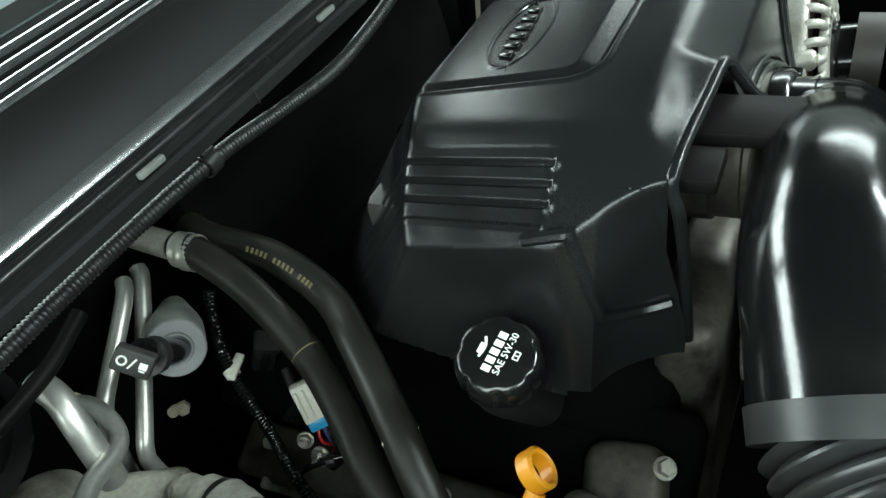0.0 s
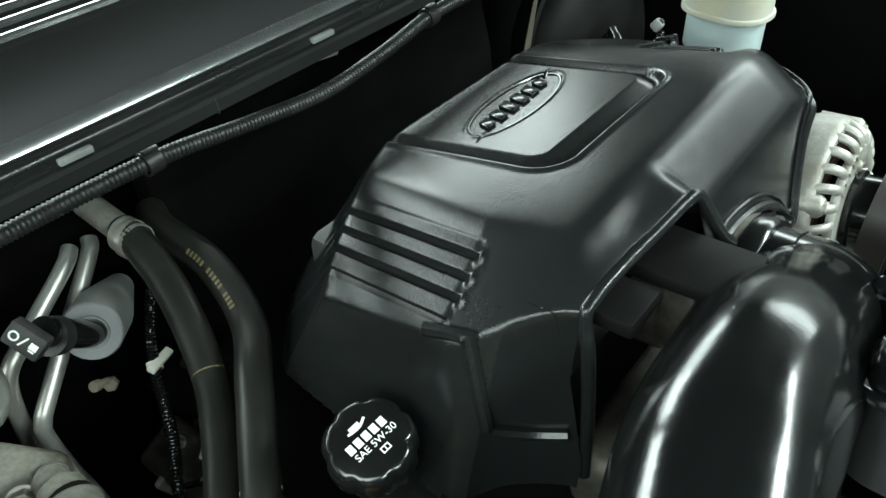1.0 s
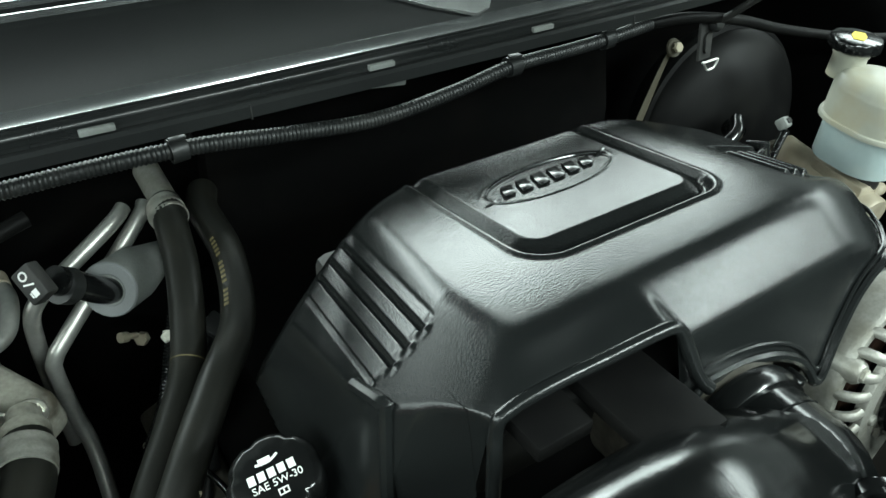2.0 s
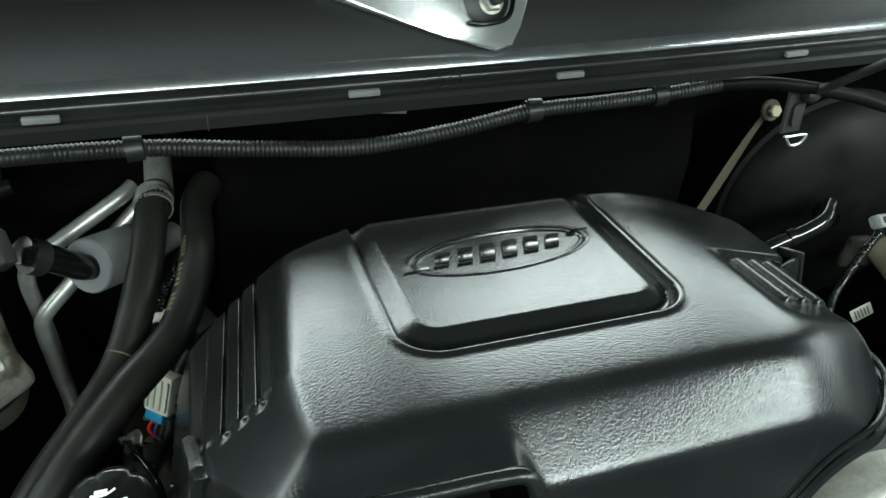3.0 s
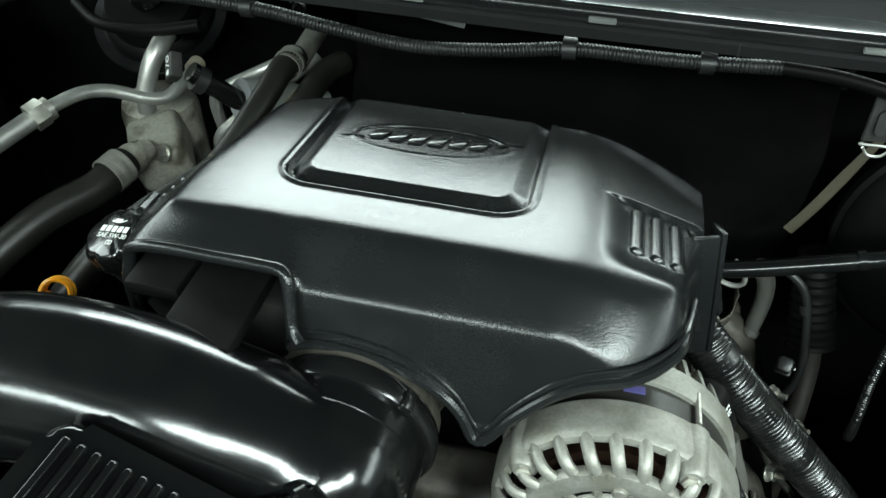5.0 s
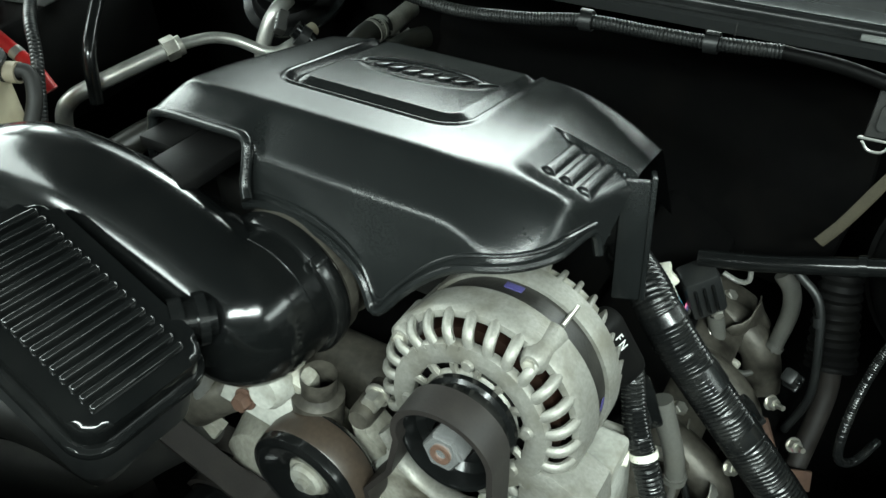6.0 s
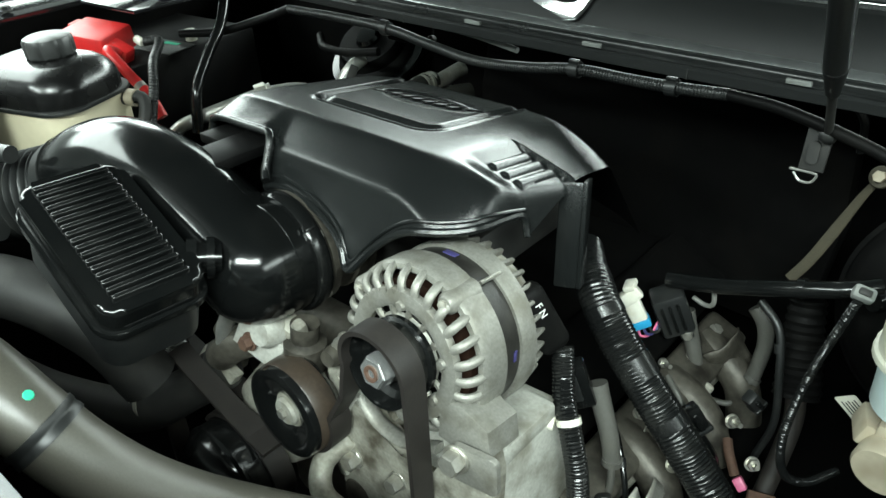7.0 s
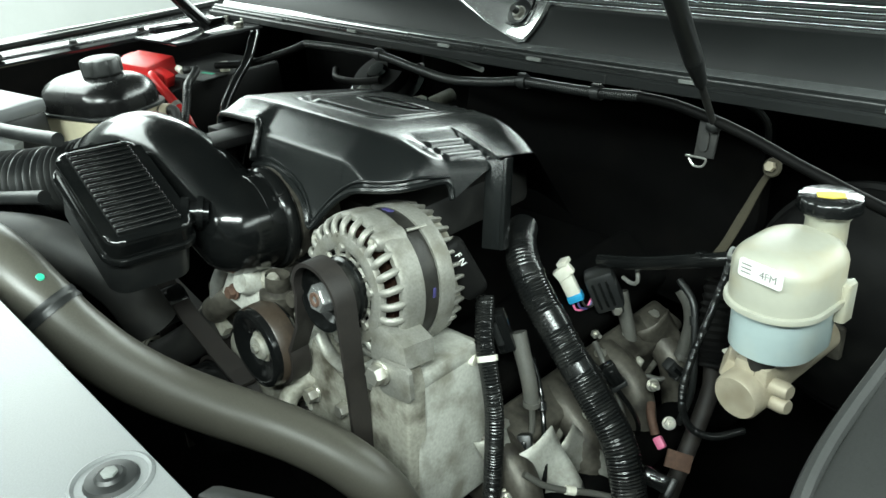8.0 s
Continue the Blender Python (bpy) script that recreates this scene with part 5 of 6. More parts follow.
# ---- passenger side ----
def coolant_tank():
    t = thing("coolant_tank", (-0.43, 0.11, 1.04), "yellowed coolant tank with a black lid and screw cap", "tank")
    turn = pose(-0.474, 0.136, -0.021, 0, 0, 18) @ Matrix.Diagonal((1.033, 1.033, 1, 1))
    part("bottle", slab(rounded(0.155, 0.115, 0.035, 8), 0.078, turn @ pose(0, 0, 1.025), 0.006, seg=3), CREAM, t)
    part("seam", slab(rounded(0.164, 0.124, 0.038, 8), 0.004, turn @ pose(0, 0, 1.1015), 0.001), SATIN, t)
    part("lid", dome(rounded(0.158, 0.118, 0.045, 10), 0.048, 0.034, turn @ pose(0, 0, 1.1045)), LID, t)
    c = turn @ Vector((0.012, 0.006, 1.146))
    part("neck", lathe([(0.021, -0.006), (0.021, 0.006)], c, (0, 0, 1), 28), SATIN, t)
    part("cap", lathe([(0, 0.027), (0.022, 0.027), (0.0265, 0.0255), (0.0285, 0.022), (0.0285, 0.006), (0.025, 0.002)], c, (0, 0, 1), 72, wave=lambda a, h: 1 - 0.07 * max(0, math.cos(8 * a)) ** 3 * (h < 0.0268)), CORNER, t, "dark grey lobed screw cap")
    e = part("outlet", sweep([turn @ Vector((0.07, 0.03, 1.09)), turn @ Vector((0.095, 0.04, 1.092)), turn @ Vector((0.105, 0.03, 1.075)), turn @ Vector((0.105, 0.01, 1.05)), turn @ Vector((0.10, -0.02, 1.02))], 0.0075, 14), DULL, t)
    part("outlet_clamp", lathe([(0.008, -0.006), (0.0105, -0.006), (0.0105, 0.006), (0.008, 0.006)], turn @ Vector((0.085, 0.037, 1.0915)), (1, 0.4, 0), 16), TAN, e)


coolant_tank()


def battery():
    b = thing("battery", (-0.49, 0.28, 0.95), "black battery with cables on top", "battery")
    part("case", block((0.18, 0.22, 0.14), pose(-0.61, 0.36, 1.0, 0, 0, 6), 0.006), RUNNER, b)
    part("top_label", block((0.09, 0.05, 0.0012), pose(-0.56, 0.335, 1.0715, 0, 0, 10), 0.0002), CORNER, b, "dark grey printed label")
    part("label_stripe", block((0.03, 0.008, 0.0013), pose(-0.555, 0.35, 1.072, 0, 0, 10), 0.0002), GREEN, b)
    part("terminal", lathe([(0, 0.012), (0.007, 0.012), (0.0085, 0.0), (0.0085, -0.004)], (-0.55, 0.38, 1.074), (0, 0, 1), 16), OLDALLOY, b)
    c = thing("terminal_cover", (-0.455, 0.2, 1.09), "bright red battery terminal cover", "terminal cover")
    m = pose(-0.594, 0.260, 1.096, 4, 6, 22) @ Matrix.Scale(1.12, 4)
    part("lid", block((0.072, 0.062, 0.030), m, 0.004, taper=0.94), RED, c)
    part("spout", block((0.03, 0.02, 0.022), m @ pose(0.042, -0.01, -0.006, 0, 20), 0.004), RED, c)
    part("tab", block((0.014, 0.02, 0.006), m @ pose(-0.038, 0.015, 0.008), 0.0015), RED, c)
    part("cable_end", lathe([(0, 0.006), (0.005, 0.006), (0.006, 0.004), (0.006, -0.01)], m @ Vector((0.052, 0.018, -0.002)), (1, 0, -0.2), 14), WHITE, c)
    r = thing("battery_cable", (-0.40, 0.19, 1.05), "red positive battery cable with tape", "cable", "battery cables")
    part("cable", sweep([m @ Vector((0.03, -0.012, 0.0)), m @ Vector((0.045, -0.018, -0.004)), (-0.521, 0.239, 1.097), (-0.487, 0.243, 1.070), (-0.454, 0.247, 1.044), (-0.436, 0.248, 1.02)], 0.0072, 14), RED, r)
    part("tape", sweep([(-0.4725, 0.2448, 1.0585), (-0.466, 0.2455, 1.0535)], 0.0080, 12), TUBEALLOY, r)
    k = thing("battery_cable", (-0.35, 0.22, 1.05), "black battery cable in conduit", "cable", "battery cables")
    part("cable", sweep([m @ Vector((0.056, 0.02, -0.002)), m @ Vector((0.075, 0.024, 0.0)), (-0.458, 0.265, 1.085), (-0.435, 0.245, 1.06), (-0.42, 0.22, 1.015), (-0.42, 0.20, 0.96)], corrugated(0.0058, 0.004, 0.0008), 14, 0.001), SATIN, k)


battery()


def left_side():
    f = thing("fuse_box", (-0.50, -0.01, 1.05), "dark grey fuse box with a worn lid", "fuse box")
    part("base", block((0.16, 0.12, 0.07), pose(-0.52, -0.02, 1.065, 0, 0, 10), 0.005), SATIN, f)
    part("lid", block((0.165, 0.125, 0.02), pose(-0.52, -0.02, 1.108, 0, 0, 10), 0.006), GREYPANEL, f)
    part("plug", block((0.05, 0.022, 0.016), pose(-0.425, -0.02, 1.078, 0, 15, 40), 0.003), FOAM, f, "pale grey plug")
    v = thing("vent_tube", (-0.42, 0.33, 1.05), "shiny black curved vent tube", "tube")
    part("tube", sweep([(-0.56, 0.455, 1.115), (-0.54, 0.445, 1.124), (-0.515, 0.425, 1.12), (-0.485, 0.39, 1.095), (-0.465, 0.35, 1.07), (-0.445, 0.31, 1.035), (-0.44, 0.295, 0.98)], 0.0078, 18), GLOSS, v)
    e = thing("fender", (-0.72, 0.1, 1.1), "black painted fender edge with bolts", "fender", "fenders")
    part("flange", slab([(-0.04, -0.75), (0.03, -0.75), (0.03, 0.55), (-0.04, 0.55)], 0.006, pose(-0.735, 0.05, 1.125, 0, 8), 0.002), BLACKPAINT, e)
    part("outer_skin", block((0.05, 1.3, 0.03), pose(-0.80, -0.05, 1.128, 0, 24), 0.012, seg=3), BLACKPAINT, e)
    part("seal", sweep([(-0.745, -0.65, 1.14), (-0.747, -0.2, 1.142), (-0.752, 0.2, 1.145), (-0.76, 0.52, 1.15)], 0.006, 10, 0.03), SEAL, e)
    for y in (0.08, 0.2, 0.32):
        part("bolt", hexnut((-0.718, y, 1.133), (0, 0, 1), 0.012, 0.007, washer=0.009), SATIN, e)
    h = thing("bonnet_hinge", (-0.58, 0.4, 1.14), "dull metal bonnet hinge plate", "hinge")
    part("plate", slab([(-0.08, -0.10), (0.05, -0.09), (0.09, 0.05), (0.0, 0.06), (-0.09, 0.03)], 0.005, pose(-0.585, 0.385, 1.135, 3), 0.0015), BLACKPAINT, h)
    for x, y in ((-0.61, 0.43), (-0.56, 0.44), (-0.53, 0.41)):
        part("bolt", hexnut((x, y, 1.141), (0, 0, 1), 0.013, 0.008, washer=0.0095), STEEL, h)
    part("arm", block((0.02, 0.16, 0.012), pose(-0.60, 0.36, 1.148, -4, 0, 12), 0.003), BLACKPAINT, h)
    part("strut", sweep([(-0.565, 0.37, 1.148), (-0.57, 0.33, 1.20), (-0.58, 0.22, 1.36)], 0.011, 16), GLOSS, h)


left_side()


# ---- driver side ----
def brake_reservoir():
    r = thing("brake_reservoir", (0.455, 0.345, 0.93), "milky brake fluid reservoir with a black cap", "reservoir")
    c = Vector((0.4665, 0.3135, 0))
    turn = pose(c.x, c.y, 0, 0, 0, 84)
    part("bottom_half", slab(rounded(0.088, 0.070, 0.033, 8), 0.044, turn @ pose(0, 0, 0.986), 0.0), BLUISH, r, "lower half with bluish fluid")
    part("ring", slab(rounded(0.103, 0.083, 0.038, 8), 0.005, turn @ pose(0, 0, 1.0285), 0.0015), MILKY, r)
    part("top_half", dome(rounded(0.097, 0.077, 0.036, 10), 0.050, 0.020, turn @ pose(0, 0, 1.0325), straight=0.55), MILKY, r)
    part("neck", lathe([(0.0175, 1.064), (0.0170, 1.086), (0.0185, 1.088), (0.0185, 1.094)], (0.473, 0.362, -0.003), (0, 0, 1), 28), MILKY, r)
    cap = part("cap", lathe([(0, 1.1065), (0.021, 1.1065), (0.0245, 1.1058), (0.0260, 1.1035), (0.0260, 1.0955), (0.0235, 1.0935)], (0.473, 0.362, -0.003), (0, 0, 1), 60, wave=lambda a, h: 1 - (0.05 * max(0, math.cos(9 * a)) ** 3)), GLOSS, r, "black ridged cap")
    part("cap_label", slab([(-0.011, -0.005), (0.0, -0.0075), (0.011, -0.005), (0.011, 0.005), (0.0, 0.0075), (-0.011, 0.005)], 0.0006, pose(0.4735, 0.361, 1.1036, 0, 0, 30), 0.0), material("yellow_label", (0.7, 0.55, 0.05), 0.5, grain=0.1), cap, "worn yellow warning label")
    lm = frame_of((0.4655, 0.2640, 1.0690), (0.985, -0.17, 0), (-0.17, -0.985, 0.06))
    lab = part("label", slab(rounded(0.039, 0.0155, 0.003), 0.0007, lm, 0.0), material("label_paper", (0.75, 0.75, 0.72), 0.5, grain=0.05), r, "white paper label")
    writing("4FM", 0.0088, lm @ pose(0.007, -0.001, 0.0009), FAINT, lab, "lettering", label="dark printed letters")
    bm = bmesh.new()
    for k in range(3):
        block((0.009, 0.0011, 0.0003), lm @ pose(-0.0125, -0.0035 + 0.0034 * k, 0.0009), 0, bm)
    part("printing", bm, FAINT, lab)
    part("side_pocket", slab(rounded(0.018, 0.010, 0.004), 0.034, turn @ pose(0.024, -0.038, 1.012), 0.003), MILKY, r)
    for dx in (-0.022, 0.026):
        part("grommet", lathe([(0.012, 0.962), (0.012, 0.99)], turn @ Vector((dx, 0.0, 0)), (0, 0, 1), 20), DULL, r)
    m = thing("master_cylinder", (0.46, 0.35, 0.92), "tan cast brake master cylinder", "master cylinder")
    d = Vector((-0.12, -0.95, -0.08)).normalized()
    e = Vector((0.455, 0.268, 0.943))
    part("bore", lathe([(0, 0.0), (0.0195, 0.0), (0.0215, -0.003), (0.0215, -0.03), (0.019, -0.033), (0.019, -0.13)], e, d, 32), TAN, m)
    part("bridge", block((0.034, 0.07, 0.028), pose(0.464, 0.315, 0.960, 0, 0, -8), 0.006), TAN, m)
    part("flange", block((0.06, 0.010, 0.036), pose(0.462, 0.405, 0.945, 0, 0, -8), 0.005), GRIME, m)
    for z in (0.955, 0.94):
        p = part("port", lathe([(0, 0.022), (0.006, 0.022), (0.0075, 0.018), (0.0075, 0.0)], (0.472, 0.29, z), (0.9, -0.2, 0.1), 14), TAN, m)
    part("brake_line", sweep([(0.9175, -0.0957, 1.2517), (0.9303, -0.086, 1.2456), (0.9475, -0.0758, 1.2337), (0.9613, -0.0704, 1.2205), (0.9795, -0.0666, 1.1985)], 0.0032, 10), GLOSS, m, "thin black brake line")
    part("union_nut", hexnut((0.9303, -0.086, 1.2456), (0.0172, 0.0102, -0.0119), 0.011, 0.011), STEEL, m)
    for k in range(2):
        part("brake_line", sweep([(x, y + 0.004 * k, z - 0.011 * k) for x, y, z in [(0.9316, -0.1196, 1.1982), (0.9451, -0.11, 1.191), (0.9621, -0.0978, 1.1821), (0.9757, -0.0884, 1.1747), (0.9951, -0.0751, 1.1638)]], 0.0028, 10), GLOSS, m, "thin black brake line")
    part("sensor", block((0.018, 0.03, 0.02), pose(0.437, 0.30, 0.955, 0, 20, 20), 0.003), TAN, m)
    b = thing("brake_booster", (0.45, 0.5, 0.9), "black round brake booster", "brake booster")
    part("shell", lathe([(0, 0.0), (0.05, -0.002), (0.075, -0.012), (0.105, -0.03), (0.118, -0.042), (0.122, -0.055), (0.122, -0.075), (0.115, -0.09)], (0.47, 0.44, 0.945), (-0.1, -1, 0.12), 56), RUNNER, b)
    part("rim", lathe([(0.121, -0.05), (0.126, -0.052), (0.126, -0.062), (0.121, -0.064)], (0.47, 0.44, 0.945), (-0.1, -1, 0.12), 56), RUNNER, b)
    part("check_valve", lathe([(0, 0.018), (0.009, 0.018), (0.011, 0.012), (0.011, 0)], (0.405, 0.428, 0.985), (-0.4, -0.9, 0.2), 18), GLOSS, b)


brake_reservoir()


def driver_side():
    v = thing("vacuum_pipe", (0.33, 0.39, 0.95), "shiny black vacuum pipe to the booster", "pipe")
    part("pipe", sweep([(0.22, 0.40, 0.945), (0.27, 0.402, 0.957), (0.33, 0.40, 0.98), (0.375, 0.402, 0.996), (0.40, 0.42, 1.0)], 0.0078, 18), GLOSS, v)
    part("collar", lathe([(0.0076, -0.003), (0.0092, -0.003), (0.0092, 0.003), (0.0076, 0.003)], (0.345, 0.4005, 0.986), (1, 0, 0.35), 18), GLOSS, v)
    c = thing("sensor_plug", (0.40, 0.36, 1.0), "pale grey plug on a corrugated lead", "connector")
    m = frame_of((0.398, 0.366, 1.022), (0.9, 0.2, -0.2), (-0.2, -0.6, 0.75))
    part("plug", block((0.017, 0.012, 0.012), m, 0.003), FOAM, c)
    part("socket", block((0.010, 0.006, 0.004), m @ pose(0, 0, 0.006), 0.0015), DULL, c)
    part("lead", sweep([(0.3965, 0.360, 1.018), (0.390, 0.360, 0.992), (0.379, 0.357, 0.945), (0.3735, 0.342, 0.905), (0.3735, 0.330, 0.868), (0.380, 0.338, 0.829), (0.395, 0.362, 0.808), (0.41, 0.40, 0.80)], corrugated(0.0035, 0.0023, 0.0007), 12, 0.0007), SLEEVE, c)
    s = thing("ground_strap", (0.32, 0.49, 0.95), "dusty braided ground strap", "strap")
    part("strap", sweep([(0.3635, 0.500, 1.060), (0.352, 0.499, 1.035), (0.338, 0.497, 0.998), (0.322, 0.494, 0.958), (0.308, 0.49, 0.932)], lambda q, w: 0.0030 + 0.0024 * min(1, 2 * q), 12, flat=0.22, up=(0, -1, 0.3)), STRAP, s)
    part("eyelet", lathe([(0, 0.006), (0.005, 0.006), (0.006, 0.002), (0.0095, 0.002), (0.0105, 0)], (0.3637, 0.498, 1.0605), (-0.1, -0.9, 0.4), 18), STRAP, s)
    part("bolt", hexnut((0.3637, 0.495, 1.062), (-0.1, -0.9, 0.4), 0.01, 0.006), TAN, s)
    h = thing("wire_bracket", (0.318, 0.42, 1.07), "black metal bracket with a wire loop", "bracket")
    part("plate", slab([(-0.010, -0.02), (0.010, -0.02), (0.012, 0.016), (-0.009, 0.018)], 0.003, frame_of((0.322, 0.434, 1.103), (1, 0.1, 0), (0, -1, 0.2)), 0.001), DULL, h)
    part("slot", slab(rounded(0.009, 0.02, 0.0045), 0.0034, frame_of((0.322, 0.4305, 1.100), (1, 0.1, 0), (0, -1, 0.2)), 0.0), DULL, h)
    part("loop", sweep([(0.312, 0.42, 1.086), (0.309, 0.418, 1.0865), (0.328, 0.418, 1.087), (0.331, 0.418, 1.085), (0.327, 0.418, 1.078), (0.318, 0.418, 1.0775), (0.312, 0.418, 1.084)], 0.0011, 6, 0.002), TUBEALLOY, h, "bright wire loop")
    g = thing("hood_strut", (0.34, 0.41, 1.13), "black gas strut holding the bonnet", "gas strut")
    lo, up = Vector((0.334, 0.410, 1.140)), Vector((0.352, 0.318, 1.24))
    d = (up - lo).normalized()
    part("rod", sweep([lo - d * 0.03, lo + d * 0.07], 0.0036, 14), DULL, g)
    part("socket", sweep([lo + d * 0.045, lo + d * 0.06, lo + d * 0.085], lambda q, w: 0.0055 + 0.0035 * q, 16), SATIN, g)
    part("cylinder", sweep([lo + d * 0.08, lo + d * 0.3], 0.0088, 18), SATIN, g)
    part("ball_joint", lathe([(0, 0.008), (0.006, 0.006), (0.008, 0), (0.006, -0.006), (0, -0.008)], lo - d * 0.03, (1, 0, 0), 16), SATIN, g)
    e = thing("fender", (0.74, 0.1, 1.1), "black painted fender edge", "fender", "fenders")
    part("flange", slab([(-0.03, -0.75), (0.04, -0.75), (0.04, 0.55), (-0.03, 0.55)], 0.006, pose(0.775, 0.05, 1.125, 0, -8), 0.002), BLACKPAINT, e)
    part("outer_skin", block((0.05, 1.3, 0.03), pose(0.84, -0.05, 1.128, 0, -24), 0.012, seg=3), BLACKPAINT, e)
    w = thing("warning_tag", (0.42, 0.34, 0.92), "white paper tag with fine print", "tag")
    tm = frame_of((0.4195, 0.352, 0.9195), (0.55, 0.15, -0.6), (-0.55, -0.6, 0.5))
    part("paper", slab(rounded(0.036, 0.02, 0.002), 0.0006, tm, 0.0), WHITE, w)
    bm = bmesh.new()
    for k in range(5):
        block((0.026 - 0.003 * (k % 2), 0.0011, 0.0002), tm @ pose(0, -0.006 + 0.003 * k, 0.0008), 0, bm)
    part("printing", bm, DARKINK, w)


driver_side()


def harness():
    b = thing("main_harness", (0.25, 0.26, 0.9), "thick wiring harness in corrugated conduit and tape", "wiring harness")
    way = [(0.165, 0.330, 0.995), (0.186, 0.302, 0.998), (0.206, 0.281, 0.998), (0.224, 0.268, 0.986), (0.246, 0.262, 0.963), (0.280, 0.257, 0.929), (0.320, 0.253, 0.888), (0.355, 0.248, 0.850), (0.380, 0.235, 0.80), (0.41, 0.22, 0.74)]
    part("sleeve", sweep(way, corrugated(0.0166, 0.0034, 0.0011), 22, 0.0008), SLEEVE, b)
    for p, q in (((0.256, 0.2608, 0.9535), (0.270, 0.2588, 0.9395)), ((0.222, 0.2690, 0.988), (0.229, 0.2665, 0.982)), ((0.296, 0.2555, 0.913), (0.304, 0.2548, 0.905))):
        part("tape", sweep([p, tuple((a + c) / 2 for a, c in zip(p, q)), q], 0.0177, 22), SLEEVE, b, "black tape wrap")
    s = thing("alternator_harness", (0.24, 0.19, 0.9), "corrugated conduit with a white cable tie", "wiring harness")
    way = [(0.222, 0.208, 0.985), (0.229, 0.199, 0.968), (0.240, 0.186, 0.948), (0.254, 0.176, 0.925), (0.266, 0.168, 0.895), (0.272, 0.16, 0.86), (0.275, 0.15, 0.80), (0.275, 0.14, 0.72)]
    part("sleeve", sweep(way, corrugated(0.0088, 0.0030, 0.0010), 16, 0.0008), SLEEVE, s)
    t = part("cable_tie", lathe([(0.0096, -0.0028), (0.0104, -0.0028), (0.0104, 0.0028), (0.0096, 0.0028)], (0.2475, 0.1810, 0.9365), (0.4, -0.3, -0.8), 18), WHITE, s, "white plastic cable tie")
    part("tie_mount", lathe([(0, 0.0), (0.006, 0.0), (0.006, 0.012), (0.0045, 0.014), (0.0045, 0.02)], (0.239, 0.173, 0.9345), (-0.9, -0.3, 0.1), 14), WHITE, t)
    c = thing("injector_plug", (0.2, 0.36, 0.9), "cream plastic plug with a blue lock and coloured wires", "connector")
    m = frame_of((0.2045, 0.362, 0.927), (0.35, 0.15, -0.8), (0.3, -0.75, 0.5))
    part("plug", block((0.036, 0.017, 0.014), m, 0.003), WHITE, c)
    part("latch", block((0.014, 0.022, 0.010), m @ pose(-0.016, 0.002, 0.006, 0, 0, 15), 0.002), WHITE, c)
    part("latch", block((0.006, 0.012, 0.016), m @ pose(-0.026, 0.006, 0.004, 20), 0.0015), WHITE, c)
    part("lock", block((0.010, 0.0185, 0.0155), m @ pose(0.0195, 0, 0), 0.002), BLUE, c, "blue lock")
    for k, mat in enumerate((PINK, PURPLE, DULL)):
        part("wire", sweep([m @ Vector((0.022, -0.005 + 0.005 * k, 0)), m @ Vector((0.034, -0.006 + 0.006 * k, 0.002)), m @ Vector((0.040, 0.004 + 0.004 * k, -0.006)), m @ Vector((0.032, 0.016, -0.012))], 0.0014, 8), mat, c)
    i = thing("ignition_coil", (0.23, 0.39, 0.88), "black ignition coil with a bolt", "coil")
    cm = frame_of((0.2285, 0.398, 0.912), (0.25, 0.2, -0.85), (0.35, -0.75, 0.5))
    part("body", block((0.05, 0.034, 0.03), cm, 0.005), SATIN, i)
    for k in range(3):
        part("fin", block((0.034, 0.003, 0.004), cm @ pose(0, -0.009 + 0.008 * k, 0.016), 0.001), GLOSS, i)
    part("ear", block((0.012, 0.014, 0.01), cm @ pose(0.028, 0.006, 0.006), 0.002), SATIN, i)
    part("bolt", hexnut(cm @ Vector((0.027, 0.006, 0.010)), cm.to_3x3() @ Vector((0, 0, 1)), 0.009, 0.006, washer=0.006), STEEL, i)
    st = thing("stud", (0.244, 0.366, 0.86), "small plated stud beside the coil", "stud")
    part("shank", sweep([(0.236, 0.37, 0.866), (0.25, 0.362, 0.872)], 0.0024, 10), STEEL, st)
    part("nut", hexnut((0.237, 0.3695, 0.8665), (0.8, -0.4, 0.35), 0.009, 0.005), STEEL, st)
    k = thing("bent_bracket", (0.25, 0.42, 0.92), "small bright bent wire bracket", "bracket")
    part("wire", sweep([(0.252, 0.415, 0.95), (0.262, 0.412, 0.944), (0.265, 0.41, 0.928), (0.256, 0.412, 0.922), (0.242, 0.415, 0.924)], 0.0024, 8), TUBEALLOY, k)
    # spark plug leads
    for way in ([(0.231, 0.4285, 0.895), (0.2372, 0.4265, 0.8764), (0.247, 0.4245, 0.850), (0.2534, 0.4225, 0.8237), (0.256, 0.42, 0.80), (0.25, 0.41, 0.765)],
                [(0.243, 0.231, 0.940), (0.2505, 0.2281, 0.9221), (0.262, 0.224, 0.895), (0.2675, 0.222, 0.8696), (0.268, 0.22, 0.835), (0.262, 0.212, 0.785)],
                [(0.288, 0.47, 0.90), (0.300, 0.468, 0.885), (0.305, 0.465, 0.86), (0.302, 0.455, 0.82), (0.29, 0.44, 0.79), (0.27, 0.43, 0.79)]):
        p = thing("spark_plug_lead", way[3], "grey rubber spark plug lead", "ignition lead", "ignition leads")
        part("boot", sweep(way[:4], lambda q, w: 0.0090 - 0.0012 * q, 14), LEAD, p)
        part("ring", lathe([(0.007, -0.003), (0.0092, -0.003), (0.0092, 0.003), (0.007, 0.003)], way[3], Vector(way[4]) - Vector(way[3]), 16), LEAD, p)
        part("lead", sweep(way[3:], 0.0033, 12), LEAD, p)
    x = thing("exhaust_manifold", (0.3, 0.3, 0.72), "stained metal exhaust manifold with heat shield", "exhaust manifold")
    # crumpled bright heat shields between the leads
    rng = random.Random(5)
